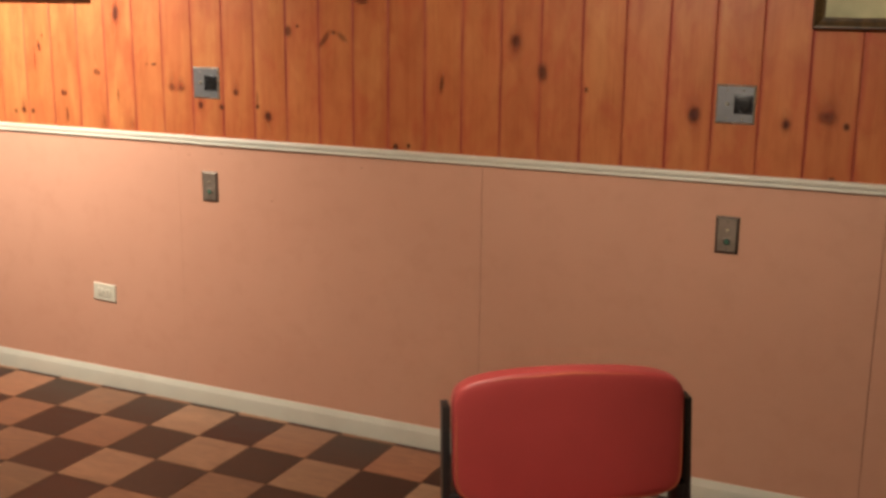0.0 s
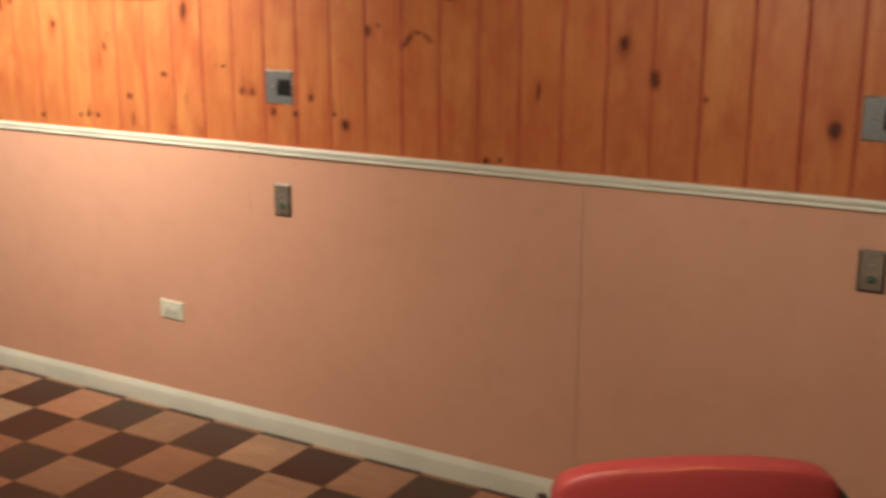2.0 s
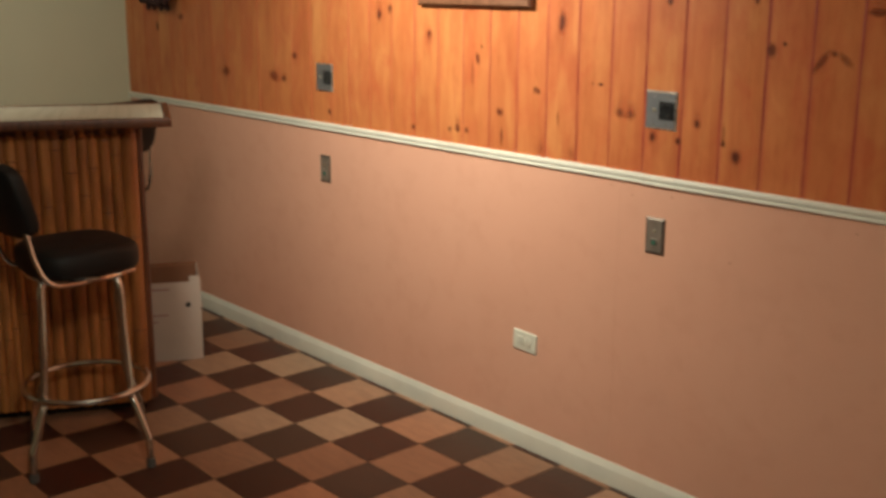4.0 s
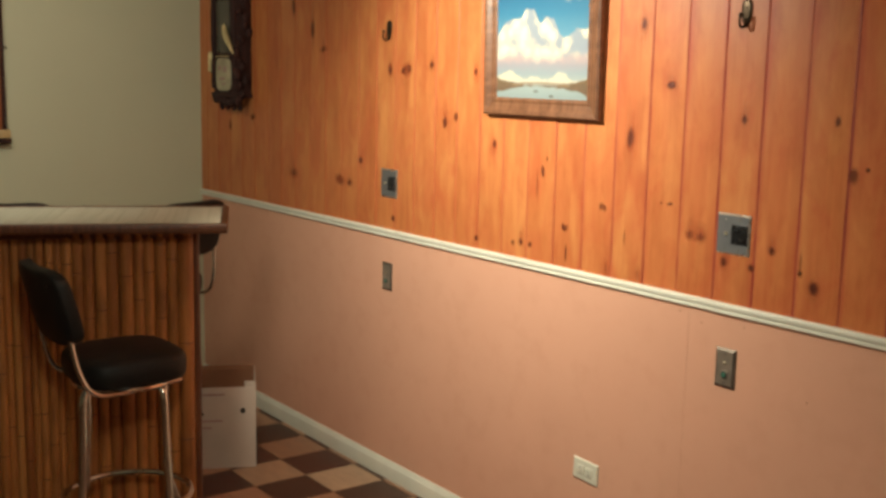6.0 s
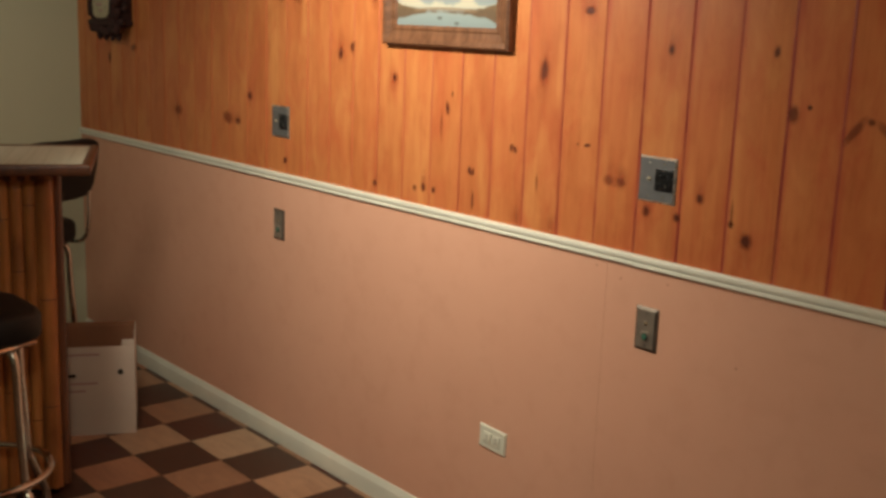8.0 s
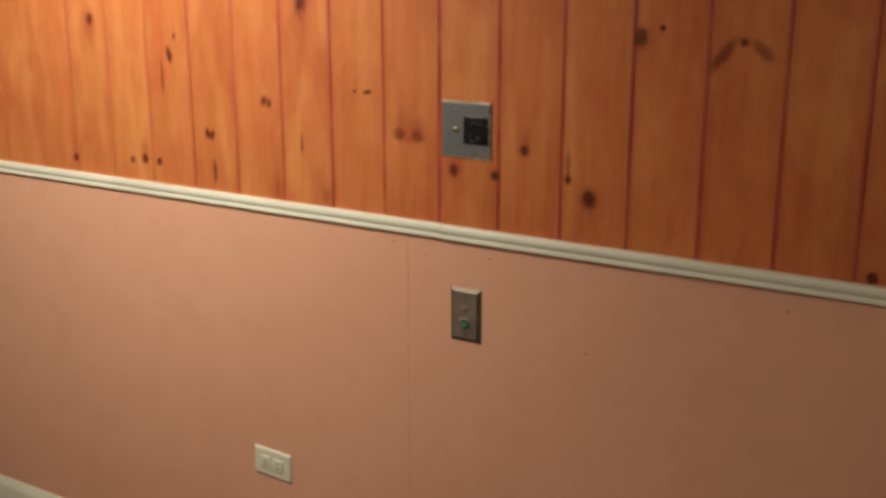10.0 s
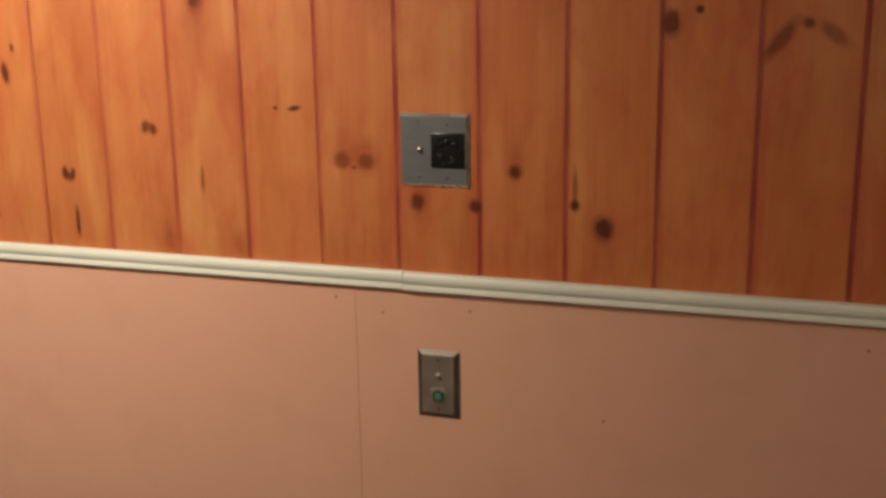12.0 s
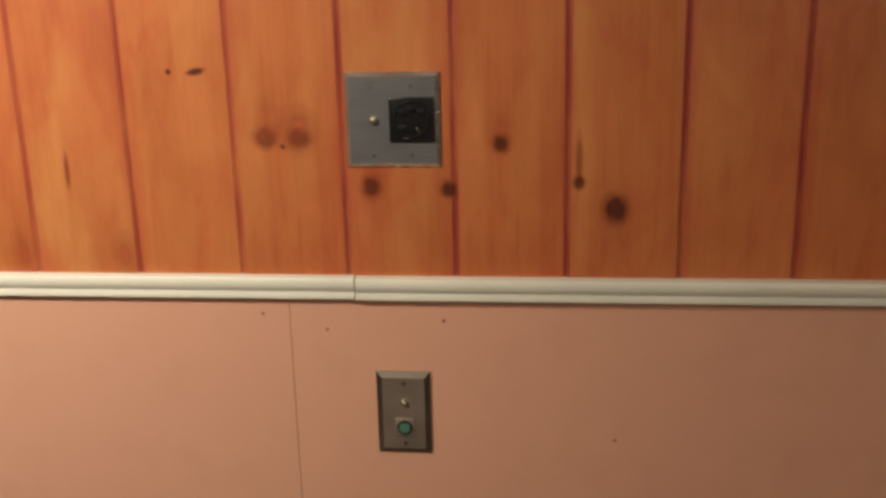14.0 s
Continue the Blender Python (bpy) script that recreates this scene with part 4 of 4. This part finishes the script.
def board_mesh():
    """A board with chamfered long edges, its face on y = 0 and its foot on z = 0."""
    w, t, c, e, h = PITCH / 2, 0.019, 0.0042, 0.0018, CEIL - BOARD_FROM
    bm = bmesh.new()
    line = [(-w + 0.0002, t), (-w + 0.0002, e), (-w + c, 0), (w - c, 0), (w - 0.0002, e), (w - 0.0002, t)]
    a = [bm.verts.new((x, y, 0)) for x, y in line]
    b = [bm.verts.new((x, y, h)) for x, y in line]
    for i in range(5):
        bm.faces.new((a[i], a[i + 1], b[i + 1], b[i]))
    bmesh.ops.recalc_face_normals(bm, faces=bm.faces[:])
    me = bpy.data.meshes.new("board")
    for f in bm.faces:
        f.material_index = 0 if abs(f.normal.y) > 0.95 else 1
        if f.normal.y > 0.5:
            f.normal_flip()
    bm.to_mesh(me)
    bm.free()
    me.materials.append(M_PINE)
    me.materials.append(M_GROOVE)
    return me


boards = {}
BOARD = board_mesh()
k0, k1 = math.ceil((WX - SEAM) / PITCH), math.floor((EX - SEAM) / PITCH)
for k in range(k0 - 1, k1 + 1):
    b = new("pine_board", BOARD)
    b.parent = wall_north
    wob = 0.0006 * math.sin(k * 2.3)
    b.location = (SEAM + (k + 0.5) * PITCH, WY + wob, BOARD_FROM)
    boards[k] = b

# knots: x along the wall, height, half width and half height in millimetres
KNOTS_A = [(-2.962, 1.190, 8, 14), (-2.788, 1.277, 10, 14), (-2.676, 1.498, 17, 36), (-2.506, 1.314, 13, 5), (-2.540, 1.314, 4, 4), (-2.425, 1.233, 17, 15), (-2.384, 1.232, 17, 13), (-2.297, 1.172, 14, 16),
           (-2.202, 1.169, 12, 13), (-2.138, 1.225, 12, 13), (-2.045, 1.178, 9, 10), (-2.001, 1.145, 17, 21), (-1.911, 1.447, 17, 22), (-1.872, 1.465, 7, 7), (-1.727, 1.446, 9, 9)]
KNOTS_B = [(-3.069, 1.365, 9, 22), (-2.953, 1.184, 6, 10), (-3.123, 1.109, 10, 12), (-1.060, 1.434, 18, 24), (-0.967, 1.338, 19, 34), (-0.822, 1.291, 8, 10), (-0.484, 1.231, 19, 24), (-0.217, 1.216, 12, 15),
           (-0.105, 1.242, 26, 20), (-0.052, 1.219, 10, 13), (-1.488, 1.070, 11, 12), (-1.439, 1.076, 8, 11), (-0.080, 1.068, 12, 7), (-1.618, 1.552, 30, 12), (-1.317, 1.288, 8, 34), (-3.215, 1.104, 10, 12)]
KNOTS_C = [(-2.640, 1.838, 15, 20), (-2.255, 1.572, 11, 15), (-1.965, 1.580, 9, 15), (-3.330, 1.440, 12, 15), (-3.558, 1.525, 15, 20), (-3.626, 1.501, 15, 22), (-3.715, 1.712, 17, 15), (-3.881, 1.694, 34, 26),
           (-3.998, 1.693, 15, 24), (-4.613, 1.864, 18, 42), (-4.520, 1.776, 36, 14), (-4.786, 1.968, 18, 40), (-5.198, 1.456, 34, 16), (-4.788, 1.217, 40, 24), (-4.378, 1.221, 40, 24), (-4.211, 1.318, 18, 14)]
KNOTS_D = [(-3.963, 1.101, 14, 14), (-3.420, 1.092, 11, 12), (-3.173, 1.111, 12, 14), (-2.946, 1.189, 6, 14), (-3.444, 1.690, 11, 14), (-2.523, 1.661, 20, 12), (-2.774, 1.273, 9, 12), (-2.438, 1.937, 26, 16),
           (-2.359, 1.932, 22, 14), (-5.448, 1.404, 16, 30), (-4.300, 1.215, 18, 12)]


def knot_mesh(material):
    bm = bmesh.new()
    bmesh.ops.create_circle(bm, cap_ends=True, segments=24, radius=1, matrix=pose(0, 0, 0, 90))
    me = bpy.data.meshes.new("knot")
    bm.to_mesh(me)
    bm.free()
    me.materials.append(material)
    return me


# the paired wing-shaped marks are paler than the round knots
WINGS = {(-2.425, 1.233), (-2.384, 1.232)}
KNOT, KNOT_PALE, KNOT_HALO = knot_mesh(M_KNOT), knot_mesh(M_KNOT_PALE), knot_mesh(M_KNOT_HALO)
rng = random.Random(8)
for x, z, hw, hh in KNOTS_A + KNOTS_B + KNOTS_C + KNOTS_D:
    b = boards[math.floor((x - SEAM) / PITCH)]
    soft = hw > 25 or (x, z) in WINGS
    kn = new("knot", KNOT_PALE if soft else KNOT)
    kn.parent = b
    if hw >= 11 and hh >= 11:
        reach = min(hw * 0.0021, PITCH / 2 - 0.005 - abs(x - b.location.x))
        if reach > 0.008:
            halo = new("knot_stain", KNOT_HALO)
            halo.parent = b
            halo.matrix_basis = Matrix.Translation((x - b.location.x, -0.0003, z - BOARD_FROM + rng.uniform(-0.012, 0.022))) @ Matrix.Diagonal((reach, 1, hh * 0.0034, 1))
    kn.matrix_basis = Matrix.Translation((x - b.location.x, -0.0006, z - BOARD_FROM)) @ pose(0, 0, 0, 0, rng.uniform(-12, 12), 0) @ Matrix.Diagonal((hw * 0.0013, 1, hh * 0.0013, 1))

# thin resin streaks, and red stain that has run down to the rail
for x, z, hw, hh, me in ((-3.049, 1.408, 4, 9, KNOT), (-2.944, 1.105, 5, 32, KNOT), (-3.095, 1.312, 5, 46, KNOT_PALE), (-2.683, 1.192, 4, 26, KNOT_PALE), (-2.045, 1.205, 5, 36, KNOT_PALE),
                         (-2.757, 1.085, 16, 34, KNOT_HALO), (-2.620, 1.082, 18, 32, KNOT_HALO), (-2.404, 1.222, 4, 4, KNOT), (-3.860, 1.700, 12, 14, KNOT), (-3.905, 1.690, 13, 16, KNOT)):
    b = boards[math.floor((x - SEAM) / PITCH)]
    kn = new("knot", me)
    kn.parent = b
    kn.matrix_basis = Matrix.Translation((x - b.location.x, -0.0008, z - BOARD_FROM)) @ Matrix.Diagonal((hw * 0.0013, 1, hh * 0.0013, 1))

# two slanting sap stains on one board
for x, z, hw, hh, lean in ((-1.762, 1.424, 15, 52, 38), (-1.694, 1.432, 15, 38, -52)):
    b = boards[math.floor((x - SEAM) / PITCH)]
    kn = new("knot", KNOT_PALE)
    kn.parent = b
    kn.matrix_basis = Matrix.Translation((x - b.location.x, -0.0007, z - BOARD_FROM)) @ pose(0, 0, 0, 0, lean, 0) @ Matrix.Diagonal((hw * 0.001, 1, hh * 0.001, 1))

# salmon-painted sheets with fine joints between them
SHEET, FIRST = 1.2435, -2.410
for k in range(-3, 5):
    # two of the joints have opened, the others are filled
    left, right = (0.0010 if n in (1, 2) else 0.0004 if n == 0 else 0.0001 for n in (k, k + 1))
    x0, x1 = max(WX, FIRST + k * SHEET + left), min(EX, FIRST + (k + 1) * SHEET - right)
    if x1 > x0:
        part("wall_panel", bm_box((x1 - x0, 0.018, 1.036), ((x0 + x1) / 2, WY + 0.009, 0.520)), M_PINK, wall_north, smooth=False)

# filled nail heads in the painted sheet
for x, z in ((-2.212, 0.998), (-2.362, 0.984), (-1.995, 0.838), (-2.445, 1.004), (-1.62, 0.99)):
    host = [o for o in wall_north.children if o.name.startswith("wall_panel") and o.bound_box[0][0] < x < o.bound_box[6][0]][0]
    part("nail_head", bm_disc(0.0024, 0.0012, (x, WY - 0.0002, z), "y", 10), M_NAIL, host)

# nine-inch tiles laid as a checkerboard
TX, TY, JX, JY = 0.2264, 0.2360, -2.836, 3.055
tile_data = {}


def tile_mesh(w, d, dark):
    key = (round(w, 4), round(d, 4), dark)
    if key not in tile_data:
        bm = bmesh.new()
        c, g = 0.0012, 0.0003
        lo = [bm.verts.new((sx * (w / 2 - g), sy * (d / 2 - g), -0.004)) for sx, sy in ((-1, -1), (1, -1), (1, 1), (-1, 1))]
        hi = [bm.verts.new((sx * (w / 2 - g - c), sy * (d / 2 - g - c), 0)) for sx, sy in ((-1, -1), (1, -1), (1, 1), (-1, 1))]
        for i in range(4):
            bm.faces.new((lo[i], lo[(i + 1) % 4], hi[(i + 1) % 4], hi[i]))
        bm.faces.new(hi)
        me = bpy.data.meshes.new("floor_tile")
        bm.to_mesh(me)
        bm.free()
        me.materials.append(M_TILE_DARK if dark else M_TILE_TAN)
        tile_data[key] = me
    return tile_data[key]


rest = {True: bmesh.new(), False: bmesh.new()}
for i in range(math.floor((WX - JX) / TX), math.ceil((EX - JX) / TX)):
    for j in range(math.floor((SY - JY) / TY), math.ceil((WY - JY) / TY)):
        x0, x1 = max(WX, JX + i * TX), min(EX, JX + (i + 1) * TX)
        y0, y1 = max(SY, JY + j * TY), min(WY - 0.002, JY + (j + 1) * TY)
        if x1 - x0 < 0.01 or y1 - y0 < 0.01:
            continue
        dark = (i + j) % 2 == 1
        cx, cy = (x0 + x1) / 2, (y0 + y1) / 2
        if cy > 1.15 and cx < 0.2:
            t = new("floor_tile", tile_mesh(x1 - x0, y1 - y0, dark))
            t.parent = floor
            t.location = (cx, cy, 0)
        else:
            bm = rest[dark]
            bm.faces.new([bm.verts.new((a, b, 0)) for a, b in ((x0, y0), (x1, y0), (x1, y1), (x0, y1))])
for dark, bm in rest.items():
    tagged(part("floor_tiles", bm, M_TILE_DARK if dark else M_TILE_TAN, floor, smooth=False), kind="stuff")
